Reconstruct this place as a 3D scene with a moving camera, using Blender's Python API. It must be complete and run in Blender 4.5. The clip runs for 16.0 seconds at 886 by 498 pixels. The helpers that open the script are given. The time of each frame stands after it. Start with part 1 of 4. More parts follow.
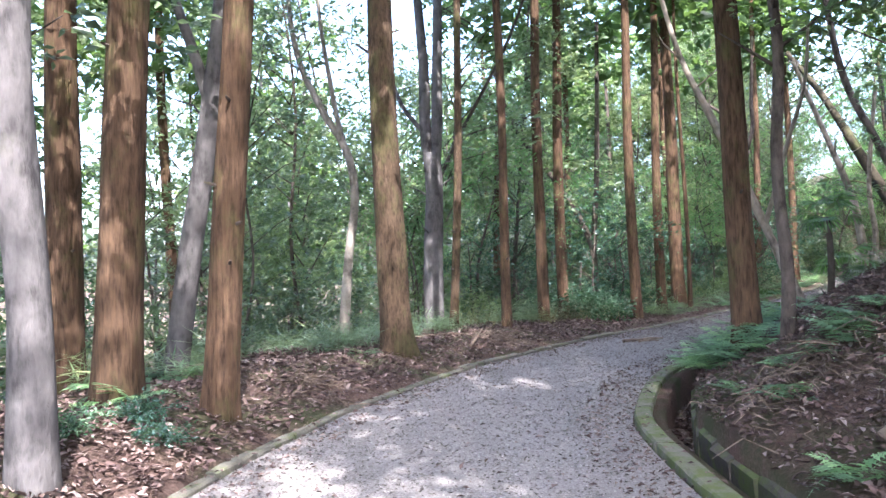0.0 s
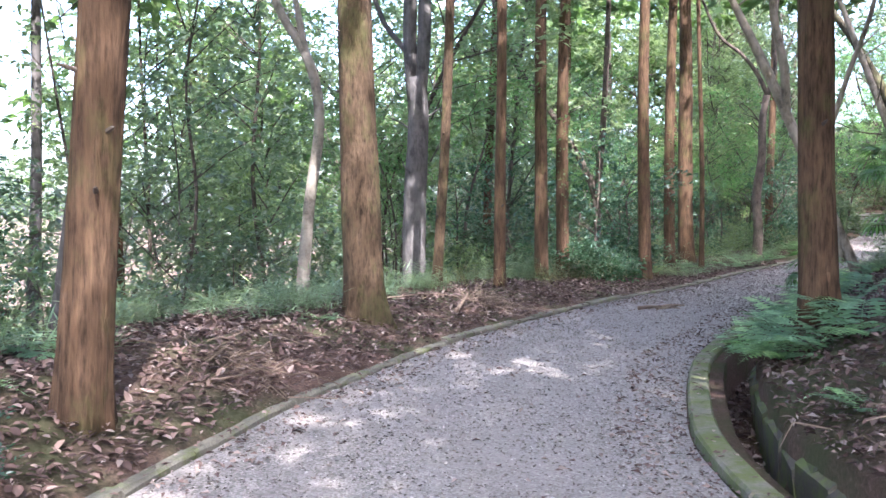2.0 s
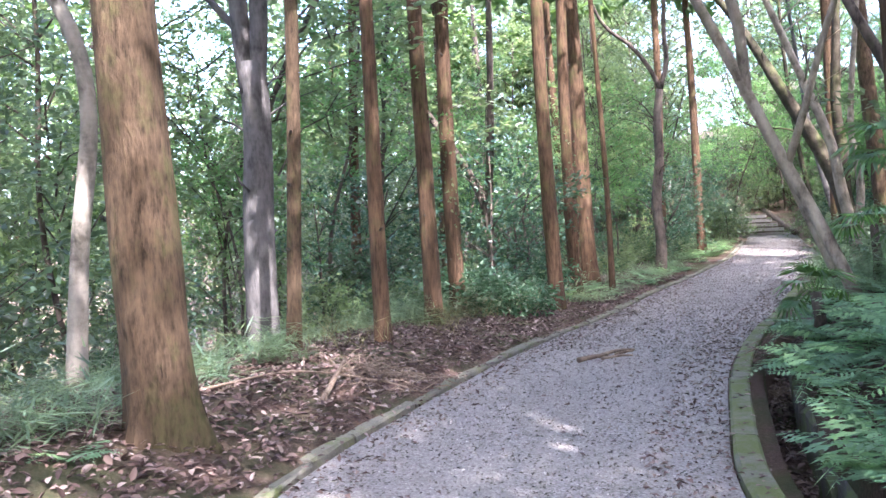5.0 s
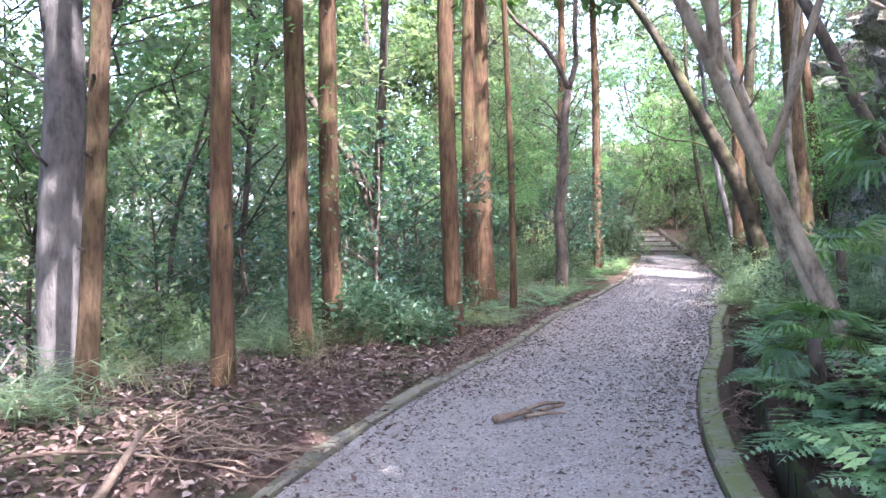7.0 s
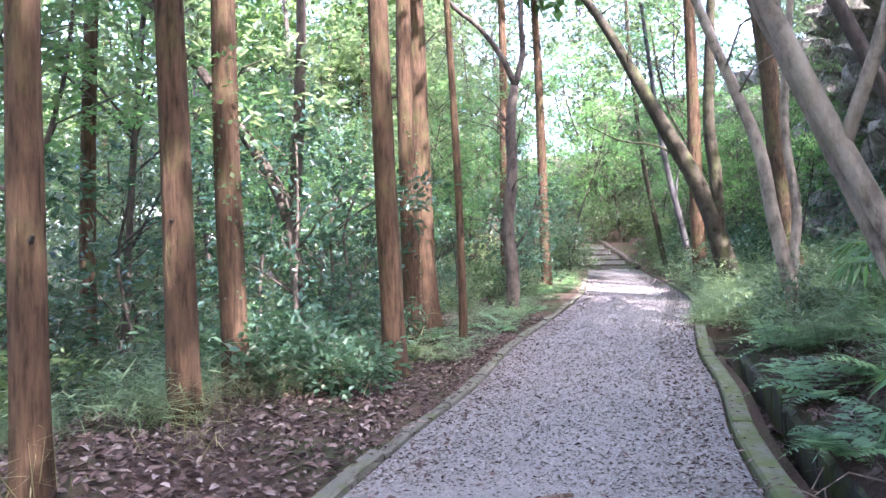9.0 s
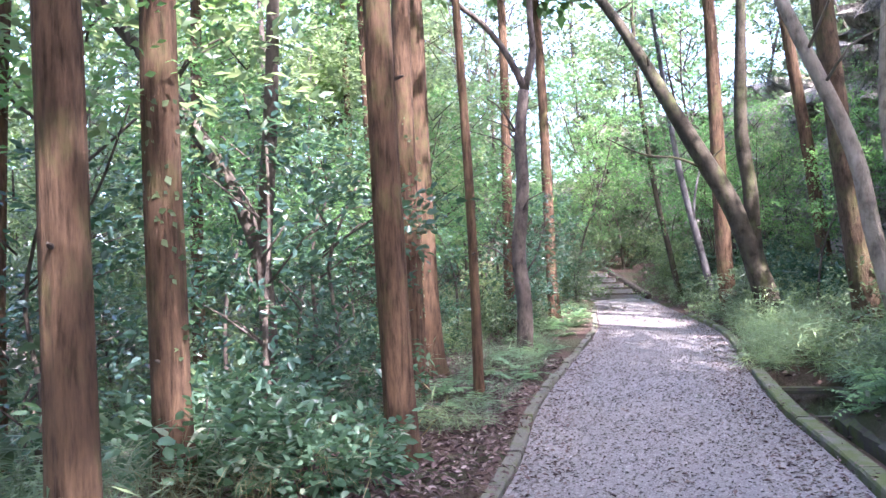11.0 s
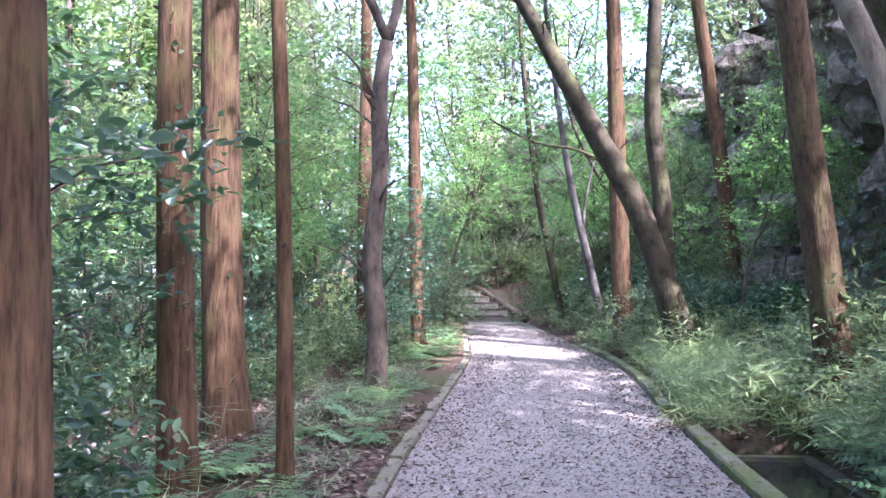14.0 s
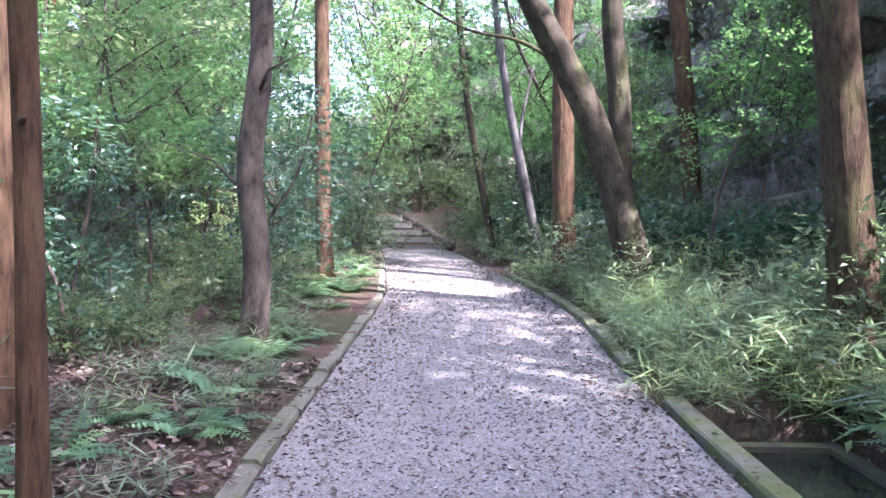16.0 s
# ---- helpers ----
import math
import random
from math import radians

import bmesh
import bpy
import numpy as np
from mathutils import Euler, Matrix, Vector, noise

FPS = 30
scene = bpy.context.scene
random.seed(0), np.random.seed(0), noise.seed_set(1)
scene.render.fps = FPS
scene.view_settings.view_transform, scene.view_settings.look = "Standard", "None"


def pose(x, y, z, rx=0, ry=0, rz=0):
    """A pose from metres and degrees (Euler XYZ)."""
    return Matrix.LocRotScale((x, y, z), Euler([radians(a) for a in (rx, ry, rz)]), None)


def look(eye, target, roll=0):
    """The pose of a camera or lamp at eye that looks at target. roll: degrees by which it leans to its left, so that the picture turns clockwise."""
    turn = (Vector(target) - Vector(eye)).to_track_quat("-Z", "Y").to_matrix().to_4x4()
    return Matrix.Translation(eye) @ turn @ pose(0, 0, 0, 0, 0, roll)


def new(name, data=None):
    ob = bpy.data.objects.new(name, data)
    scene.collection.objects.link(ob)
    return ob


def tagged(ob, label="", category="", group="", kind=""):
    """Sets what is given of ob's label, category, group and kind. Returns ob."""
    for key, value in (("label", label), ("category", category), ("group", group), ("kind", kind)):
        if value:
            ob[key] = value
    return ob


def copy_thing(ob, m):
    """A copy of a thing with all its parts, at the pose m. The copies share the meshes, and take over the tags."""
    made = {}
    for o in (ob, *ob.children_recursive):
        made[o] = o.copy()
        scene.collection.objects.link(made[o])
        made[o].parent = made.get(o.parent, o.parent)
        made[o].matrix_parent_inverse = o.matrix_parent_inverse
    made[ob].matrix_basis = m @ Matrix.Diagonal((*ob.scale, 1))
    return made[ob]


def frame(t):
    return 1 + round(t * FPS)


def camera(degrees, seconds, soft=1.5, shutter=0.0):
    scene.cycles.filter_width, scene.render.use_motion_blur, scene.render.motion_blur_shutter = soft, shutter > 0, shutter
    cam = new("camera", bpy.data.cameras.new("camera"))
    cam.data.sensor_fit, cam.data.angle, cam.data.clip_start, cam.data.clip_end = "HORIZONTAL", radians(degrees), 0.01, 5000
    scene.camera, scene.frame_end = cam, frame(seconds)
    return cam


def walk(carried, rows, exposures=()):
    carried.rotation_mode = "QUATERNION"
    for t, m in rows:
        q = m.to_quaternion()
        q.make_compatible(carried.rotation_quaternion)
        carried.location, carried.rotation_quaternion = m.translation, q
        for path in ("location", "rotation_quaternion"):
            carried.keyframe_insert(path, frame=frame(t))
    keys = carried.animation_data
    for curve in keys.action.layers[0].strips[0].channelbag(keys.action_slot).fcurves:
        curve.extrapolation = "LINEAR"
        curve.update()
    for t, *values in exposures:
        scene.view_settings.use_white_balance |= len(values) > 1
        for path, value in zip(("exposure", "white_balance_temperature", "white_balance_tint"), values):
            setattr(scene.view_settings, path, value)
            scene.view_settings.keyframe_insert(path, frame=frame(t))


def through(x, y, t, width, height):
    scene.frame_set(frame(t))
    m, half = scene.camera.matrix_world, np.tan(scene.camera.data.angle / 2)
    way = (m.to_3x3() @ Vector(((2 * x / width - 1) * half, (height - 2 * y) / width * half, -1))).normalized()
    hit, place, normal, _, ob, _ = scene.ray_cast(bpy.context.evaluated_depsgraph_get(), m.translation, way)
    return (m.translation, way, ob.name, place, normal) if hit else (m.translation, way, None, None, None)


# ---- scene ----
cam = camera(56.2, 16.0)
PATH = [
    (0, (1.336, -0.361, 1.551), (1.126, 1.628, 1.582), -1.4),
    (0.5, (1.321, 0.259, 1.517), (1.147, 2.251, 1.528), -0.2),
    (1, (1.264, 0.878, 1.478), (1.038, 2.864, 1.447), -0.3),
    (1.5, (1.201, 1.52, 1.475), (1.018, 3.509, 1.368), 2.1),
    (2, (1.083, 2.149, 1.485), (0.912, 4.139, 1.394), 0.4),
    (2.5, (1.015, 2.773, 1.468), (0.922, 4.77, 1.424), 0.3),
    (3, (0.955, 3.379, 1.446), (0.866, 5.376, 1.383), -0.3),
    (3.2, (0.937, 3.627, 1.458), (0.848, 5.625, 1.401), -0.5),
    (5.3, (0.867, 6.24, 1.526), (1.05, 8.231, 1.49), -2.8),
    (5.5, (0.876, 6.493, 1.526), (1.074, 8.483, 1.5), -2.6),
    (6, (0.944, 7.146, 1.524), (1.234, 9.125, 1.504), -2.0),
    (6.5, (1.047, 7.779, 1.521), (1.467, 9.734, 1.512), -0.5),
    (7, (1.132, 8.386, 1.516), (1.569, 10.337, 1.48), -0.2),
    (7.5, (1.2, 8.98, 1.514), (1.692, 10.917, 1.455), -0.5),
    (8, (1.31, 9.568, 1.517), (1.806, 11.505, 1.465), -0.6),
    (8.5, (1.435, 10.165, 1.512), (1.962, 12.094, 1.484), -1.3),
    (9, (1.591, 10.758, 1.477), (2.191, 12.666, 1.482), -1.3),
    (9.2, (1.651, 11.0, 1.474), (2.195, 12.924, 1.512), -2.3),
    (11.3, (2.067, 13.515, 1.547), (2.719, 15.404, 1.627), -1.9),
    (11.5, (2.127, 13.756, 1.546), (2.785, 15.642, 1.636), -1.9),
    (12, (2.371, 14.345, 1.507), (3.169, 16.177, 1.595), -1.3),
    (12.5, (2.66, 14.918, 1.488), (3.516, 16.723, 1.57), -1.2),
    (13, (3.008, 15.475, 1.486), (3.91, 17.257, 1.581), -0.6),
    (13.5, (3.358, 16.013, 1.475), (4.271, 17.79, 1.574), -0.7),
    (14, (3.738, 16.537, 1.463), (4.67, 18.304, 1.573), -0.2),
    (14.5, (4.098, 17.048, 1.433), (5.069, 18.794, 1.536), 0.6),
    (15, (4.438, 17.552, 1.396), (5.444, 19.28, 1.461), 2.3),
    (15.5, (4.776, 18.079, 1.417), (5.818, 19.784, 1.327), 1.5),
    (16, (5.117, 18.624, 1.441), (6.202, 20.303, 1.372), 0.6),
]
SKY, SUN = 0.15, 2.3
EXPOSURES = [(0.0, 3.32, 5700, 16), (3.0, 3.55, 5750, 18), (7.0, 3.9, 5700, 22), (8.5, 4.0, 5650, 23), (12.5, 3.82, 5550, 29), (16.0, 3.86, 5500, 29)]
walk(cam, [(t, look(eye, target, roll)) for t, eye, target, roll in PATH], exposures=EXPOSURES)

# ---- sky and sun ----
SUN_AZ, SUN_EL = 160.0, 52.0          # degrees: clockwise from +y, and above the horizon
world = bpy.data.worlds.new("sky")
scene.world = world
world.use_nodes = True
wn = world.node_tree.nodes
sky = wn.new("ShaderNodeTexSky")
sky.sky_type, sky.sun_disc = "NISHITA", False
sky.sun_elevation, sky.sun_rotation = radians(SUN_EL), radians(SUN_AZ)
sky.air_density, sky.dust_density, sky.ozone_density = 1.0, 4.0, 1.0
wn["Background"].inputs[1].default_value = SKY
world.node_tree.links.new(sky.outputs[0], wn["Background"].inputs[0])
sun = new("sun", bpy.data.lights.new("sun", "SUN"))
sun.data.energy, sun.data.angle, sun.data.color = SUN, radians(0.6), (1.0, 0.93, 0.82)
sun.matrix_world = look((20 * math.sin(radians(SUN_AZ)), 20 * math.cos(radians(SUN_AZ)), 20 * math.tan(radians(SUN_EL))), (0, 0, 0))

# ---- materials ----


def material(name, build):
    m = bpy.data.materials.new(name)
    m.use_nodes = True
    m.node_tree.nodes.clear()
    build(m.node_tree)
    return m


def node(nt, kind, **values):
    n = nt.nodes.new(kind)
    for key, v in values.items():
        n.inputs[key.replace("_", " ")].default_value = v
    return n


def ramp(nt, source, stops):
    r = nt.nodes.new("ShaderNodeValToRGB")
    while len(r.color_ramp.elements) < len(stops):
        r.color_ramp.elements.new(0.5)
    for e, (at, c) in zip(r.color_ramp.elements, stops):
        e.position, e.color = at, (*c, 1)
    nt.links.new(source, r.inputs[0])
    return r.outputs[0]


def coords(nt, scale):
    t = nt.nodes.new("ShaderNodeTexCoord")
    mp = nt.nodes.new("ShaderNodeMapping")
    mp.inputs["Scale"].default_value = scale
    nt.links.new(t.outputs["Object"], mp.inputs[0])
    return mp.outputs[0]


def noise_out(nt, vec, scale, detail=4.0, rough=0.6):
    n = node(nt, "ShaderNodeTexNoise", Scale=scale, Detail=detail, Roughness=rough)
    nt.links.new(vec, n.inputs["Vector"])
    return n.outputs[0]


def mixed(nt, fac, a, b):
    m = nt.nodes.new("ShaderNodeMix")
    m.data_type = "RGBA"
    for slot, v in ((0, fac), (6, a), (7, b)):
        if isinstance(v, (float, int)):
            m.inputs[slot].default_value = v
        elif isinstance(v, tuple):
            m.inputs[slot].default_value = (*v, 1)
        else:
            nt.links.new(v, m.inputs[slot])
    return m.outputs[2]


def finish(nt, colour, rough=0.85, bump=None, strength=0.4, distance=0.02, specular=0.3):
    b = node(nt, "ShaderNodeBsdfPrincipled", Roughness=rough)
    b.inputs["Specular IOR Level"].default_value = specular
    if isinstance(colour, tuple):
        b.inputs["Base Color"].default_value = (*colour, 1)
    else:
        nt.links.new(colour, b.inputs["Base Color"])
    if bump is not None:
        n = node(nt, "ShaderNodeBump", Strength=strength, Distance=distance)
        nt.links.new(bump, n.inputs["Height"])
        nt.links.new(n.outputs[0], b.inputs["Normal"])
    o = nt.nodes.new("ShaderNodeOutputMaterial")
    nt.links.new(b.outputs[0], o.inputs[0])


def bark(name, dark, light, moss=0.0, stretch=0.07, grain=50.0, patch=None):
    def build(nt):
        v = coords(nt, (1, 1, stretch))
        fine = noise_out(nt, v, grain, 6.0, 0.75)
        plates = noise_out(nt, coords(nt, (1, 1, stretch * 2.2)), grain * 0.4, 3.0, 0.6)
        both = nt.nodes.new("ShaderNodeMath")
        both.operation, both.inputs[1].default_value = "MULTIPLY_ADD", 0.55
        nt.links.new(plates, both.inputs[0])
        half_fine = nt.nodes.new("ShaderNodeMath")
        half_fine.operation, half_fine.inputs[1].default_value = "MULTIPLY", 0.45
        nt.links.new(fine, half_fine.inputs[0])
        nt.links.new(half_fine.outputs[0], both.inputs[2])
        fine = both.outputs[0]
        base = ramp(nt, fine, [(0.37, tuple(0.6 * c for c in dark)), (0.49, tuple(0.5 * (a + b) for a, b in zip(dark, light))), (0.62, light)])
        big = noise_out(nt, coords(nt, (1, 1, 0.6)), 1.6, 5.0, 0.6)
        base = mixed(nt, ramp(nt, big, [(0.35, (0, 0, 0)), (0.7, (0.6, 0.6, 0.6))]), base, patch or tuple(0.7 * c for c in dark))
        if moss:
            g = noise_out(nt, coords(nt, (1, 1, 0.5)), 3.1, 6.0, 0.7)
            base = mixed(nt, ramp(nt, g, [(0.62 - 0.2 * moss, (0, 0, 0)), (0.8 - 0.1 * moss, (moss,) * 3)]), base, (0.10, 0.12, 0.035))
        finish(nt, base, 0.9, fine, 1.0, 0.05, 0.15)
    return material(name, build)


def foliage(name, dark, light, through, gloss=0.45, share=0.4):
    """Leaves that let light through; each leaf has a tint of its own, the palest a painted glint."""
    def build(nt):
        g = nt.nodes.new("ShaderNodeNewGeometry")
        # the last, cream stop paints sunlit glints on a few leaves
        base = ramp(nt, g.outputs["Random Per Island"], [(0.0, tuple(0.7 * c for c in dark)), (0.35, dark), (0.8, light), (0.93, tuple(1.35 * c for c in light)), (1.0, tuple(0.6 * c + 0.16 for c in light))])
        # each plant's own tone; the dark stops also paint in the wood's shaded depth
        own = nt.nodes.new("ShaderNodeObjectInfo")
        tone = ramp(nt, own.outputs["Random"], [(0.0, (0.36, 0.40, 0.46)), (0.4, (0.72, 0.75, 0.8)), (0.65, (1.05, 1.03, 1.0)), (1.0, (1.6, 1.42, 1.05))])
        mul = nt.nodes.new("ShaderNodeMix")
        mul.data_type, mul.blend_type = "RGBA", "MULTIPLY"
        mul.inputs[0].default_value = 1.0
        nt.links.new(base, mul.inputs[6])
        nt.links.new(tone, mul.inputs[7])
        base = mul.outputs[2]
        b = node(nt, "ShaderNodeBsdfPrincipled", Roughness=gloss)
        b.inputs["Specular IOR Level"].default_value = 0.5
        nt.links.new(base, b.inputs["Base Color"])
        tr = nt.nodes.new("ShaderNodeBsdfTranslucent")
        nt.links.new(mixed(nt, 0.7, base, through), tr.inputs[0])
        mx = node(nt, "ShaderNodeMixShader", Fac=share)
        nt.links.new(b.outputs[0], mx.inputs[1])
        nt.links.new(tr.outputs[0], mx.inputs[2])
        nt.links.new(mx.outputs[0], nt.nodes.new("ShaderNodeOutputMaterial").inputs[0])
    return material(name, build)


def litter_mat(name, stops, rough=0.8):
    def build(nt):
        g = nt.nodes.new("ShaderNodeNewGeometry")
        finish(nt, ramp(nt, g.outputs["Random Per Island"], stops), rough)
    return material(name, build)


CEDAR = bark("cedar bark", (0.048, 0.028, 0.018), (0.152, 0.093, 0.056), 0.5, 0.09, 52.0)
CEDAR_MOSSY = bark("mossy cedar bark", (0.046, 0.031, 0.02), (0.132, 0.088, 0.056), 0.6, 0.15, 60.0)
GREY_BARK = bark("grey bark", (0.06, 0.055, 0.055), (0.17, 0.155, 0.15), 0.25, 0.3, 12.0, (0.05, 0.045, 0.045))
PALE_BARK = bark("pale bark", (0.14, 0.12, 0.10), (0.35, 0.31, 0.27), 0.3, 0.6, 9.0, (0.16, 0.14, 0.11))
SMOOTH_BARK = bark("smooth pale bark", (0.17, 0.135, 0.105), (0.40, 0.335, 0.27), 0.4, 0.35, 14.0, (0.12, 0.10, 0.075))
DARK_BARK = bark("dark bark", (0.045, 0.035, 0.03), (0.15, 0.12, 0.10), 0.35, 0.3, 16.0)
MOSSY_BARK = bark("mossy bark", (0.032, 0.026, 0.019), (0.085, 0.07, 0.05), 0.6, 0.4, 14.0)
DEAD_WOOD = bark("dead wood", (0.12, 0.085, 0.065), (0.29, 0.22, 0.17), 0.1, 0.3, 20.0)

LEAF_DARK = foliage("dark evergreen leaves", (0.022, 0.046, 0.026), (0.085, 0.13, 0.075), (0.30, 0.41, 0.18), 0.30, 0.38)
LEAF_MID = foliage("green leaves", (0.035, 0.075, 0.03), (0.13, 0.19, 0.085), (0.42, 0.53, 0.22), 0.38, 0.45)
LEAF_MAPLE = foliage("bright maple leaves", (0.06, 0.14, 0.045), (0.13, 0.25, 0.085), (0.27, 0.50, 0.15), 0.5, 0.48)
LEAF_BLUE = foliage("glossy blue-green leaves", (0.03, 0.066, 0.05), (0.085, 0.148, 0.115), (0.2, 0.36, 0.15), 0.26, 0.32)
LEAF_NEEDLE = foliage("cedar needles", (0.03, 0.06, 0.025), (0.08, 0.13, 0.05), (0.22, 0.36, 0.08), 0.6, 0.4)
FERN_LEAF = foliage("fern fronds", (0.09, 0.19, 0.10), (0.21, 0.34, 0.19), (0.40, 0.60, 0.26), 0.45, 0.42)
GRASS_LEAF = foliage("bamboo grass leaves", (0.075, 0.135, 0.075), (0.21, 0.285, 0.16), (0.38, 0.48, 0.22), 0.36, 0.38)
DRY_GRASS = foliage("dry grass", (0.16, 0.14, 0.06), (0.34, 0.30, 0.14), (0.4, 0.36, 0.15), 0.7, 0.3)
PALM_LEAF = foliage("palm leaves", (0.03, 0.09, 0.035), (0.09, 0.19, 0.07), (0.25, 0.45, 0.08), 0.3, 0.35)

LITTER = litter_mat("fallen leaves", [(0.0, (0.05, 0.03, 0.027)), (0.45, (0.115, 0.073, 0.064)), (0.8, (0.17, 0.12, 0.104)), (1.0, (0.29, 0.23, 0.21))])
CHIPS = litter_mat("path litter", [(0.0, (0.05, 0.038, 0.034)), (0.4, (0.13, 0.105, 0.095)), (0.75, (0.24, 0.21, 0.20)), (1.0, (0.40, 0.365, 0.35))])


def earth(nt):
    v = coords(nt, (1, 1, 1))
    fine = noise_out(nt, v, 30, 8.0, 0.75)
    base = ramp(nt, fine, [(0.3, (0.05, 0.034, 0.028)), (0.55, (0.12, 0.078, 0.064)), (0.75, (0.22, 0.16, 0.135))])
    big = noise_out(nt, v, 0.9, 4.0)
    base = mixed(nt, ramp(nt, big, [(0.44, (0, 0, 0)), (0.62, (0.65,) * 3)]), base, (0.055, 0.075, 0.03))
    finish(nt, base, 0.95, fine, 0.9, 0.05, 0.1)


def gravel(nt):
    v = coords(nt, (1, 1, 1))
    vor = node(nt, "ShaderNodeTexVoronoi", Scale=70.0)
    nt.links.new(v, vor.inputs["Vector"])
    stone = ramp(nt, vor.outputs["Color"], [(0.0, (0.105, 0.092, 0.088)), (0.5, (0.20, 0.18, 0.172)), (1.0, (0.31, 0.285, 0.272))])
    big = noise_out(nt, v, 0.8, 5.0)
    base = mixed(nt, ramp(nt, big, [(0.4, (0, 0, 0)), (0.65, (0.55,) * 3)]), stone, (0.24, 0.216, 0.206))
    dirt = noise_out(nt, v, 6.0, 6.0, 0.7)
    base = mixed(nt, ramp(nt, dirt, [(0.5, (0, 0, 0)), (0.72, (0.6,) * 3)]), base, (0.14, 0.12, 0.115))
    finish(nt, base, 0.9, vor.outputs["Distance"], 0.7, 0.012, 0.2)


def mossy_stone(moss, pale):
    def build(nt):
        v = coords(nt, (1, 1, 1))
        fine = noise_out(nt, v, 45, 6.0, 0.7)
        base = ramp(nt, fine, [(0.3, tuple(0.6 * c for c in pale)), (0.7, pale)])
        g = noise_out(nt, v, 4.0, 6.0, 0.7)
        base = mixed(nt, ramp(nt, g, [(0.6 - 0.3 * moss, (0, 0, 0)), (0.75 - 0.25 * moss, (0.9,) * 3)]), base, (0.095, 0.115, 0.04))
        finish(nt, base, 0.9, fine, 0.6, 0.01, 0.15)
    return build


def rock(nt):
    v = coords(nt, (1, 1, 0.7))
    vor = node(nt, "ShaderNodeTexVoronoi", Scale=1.1)
    vor.feature = "DISTANCE_TO_EDGE"
    warp = node(nt, "ShaderNodeTexNoise", Scale=1.3, Detail=5.0, Roughness=0.65)
    nt.links.new(v, warp.inputs["Vector"])
    bent = nt.nodes.new("ShaderNodeVectorMath")
    bent.operation = "MULTIPLY_ADD"
    bent.inputs[1].default_value = (1.1, 1.1, 0.8)
    nt.links.new(warp.outputs["Color"], bent.inputs[0])
    nt.links.new(v, bent.inputs[2])
    nt.links.new(bent.outputs[0], vor.inputs["Vector"])
    fine = noise_out(nt, v, 9.0, 8.0, 0.7)
    base = ramp(nt, fine, [(0.3, (0.16, 0.135, 0.115)), (0.55, (0.32, 0.28, 0.245)), (0.72, (0.48, 0.43, 0.385))])
    base = mixed(nt, ramp(nt, vor.outputs[0], [(0.0, (0.85, 0.85, 0.85)), (0.05, (0, 0, 0))]), base, (0.045, 0.04, 0.036))
    streak = noise_out(nt, coords(nt, (1, 1, 0.25)), 2.6, 7.0, 0.7)
    base = mixed(nt, ramp(nt, streak, [(0.5, (0, 0, 0)), (0.64, (0.75,) * 3)]), base, (0.075, 0.062, 0.05))
    g = noise_out(nt, v, 2.2, 6.0, 0.7)
    base = mixed(nt, ramp(nt, g, [(0.52, (0, 0, 0)), (0.66, (0.7,) * 3)]), base, (0.07, 0.10, 0.035))
    finish(nt, base, 0.9, fine, 1.0, 0.16, 0.2)


EARTH, GRAVEL, ROCK = material("forest earth", earth), material("gravel", gravel), material("rock", rock)
KERB_MAT = material("weathered kerb", mossy_stone(0.3, (0.17, 0.158, 0.13)))
KERB_MOSS = material("mossy kerb", mossy_stone(0.72, (0.19, 0.175, 0.145)))
WALL_STONE = material("gutter stone", mossy_stone(0.5, (0.10, 0.085, 0.072)))
STEP_MAT = material("step stone", mossy_stone(0.05, (0.5, 0.47, 0.46)))
DARK_WATER = material("dark water", lambda nt: finish(nt, (0.02, 0.022, 0.018), 0.08, None, specular=0.5))

# ---- mesh helpers ----


def mesh_object(name, verts, faces, mat, parent=None, label="", smooth=False):
    me = bpy.data.meshes.new(name)
    me.from_pydata([tuple(v) for v in verts], [], [tuple(f) for f in faces])
    me.materials.append(mat)
    if smooth:
        me.shade_smooth()
    ob = new(name, me)
    ob.parent = parent
    return tagged(ob, label)


def part(name, bm, mat, parent=None, label="", smooth=True):
    me = bpy.data.meshes.new(name)
    bm.to_mesh(me)
    bm.free()
    me.materials.append(mat)
    if smooth:
        me.shade_smooth()
    ob = new(name, me)
    ob.parent = parent
    return tagged(ob, label)


def share(name, me, parent, m=None):
    ob = new(name, me)
    ob.parent = parent
    if m is not None:
        ob.matrix_local = m
    return ob


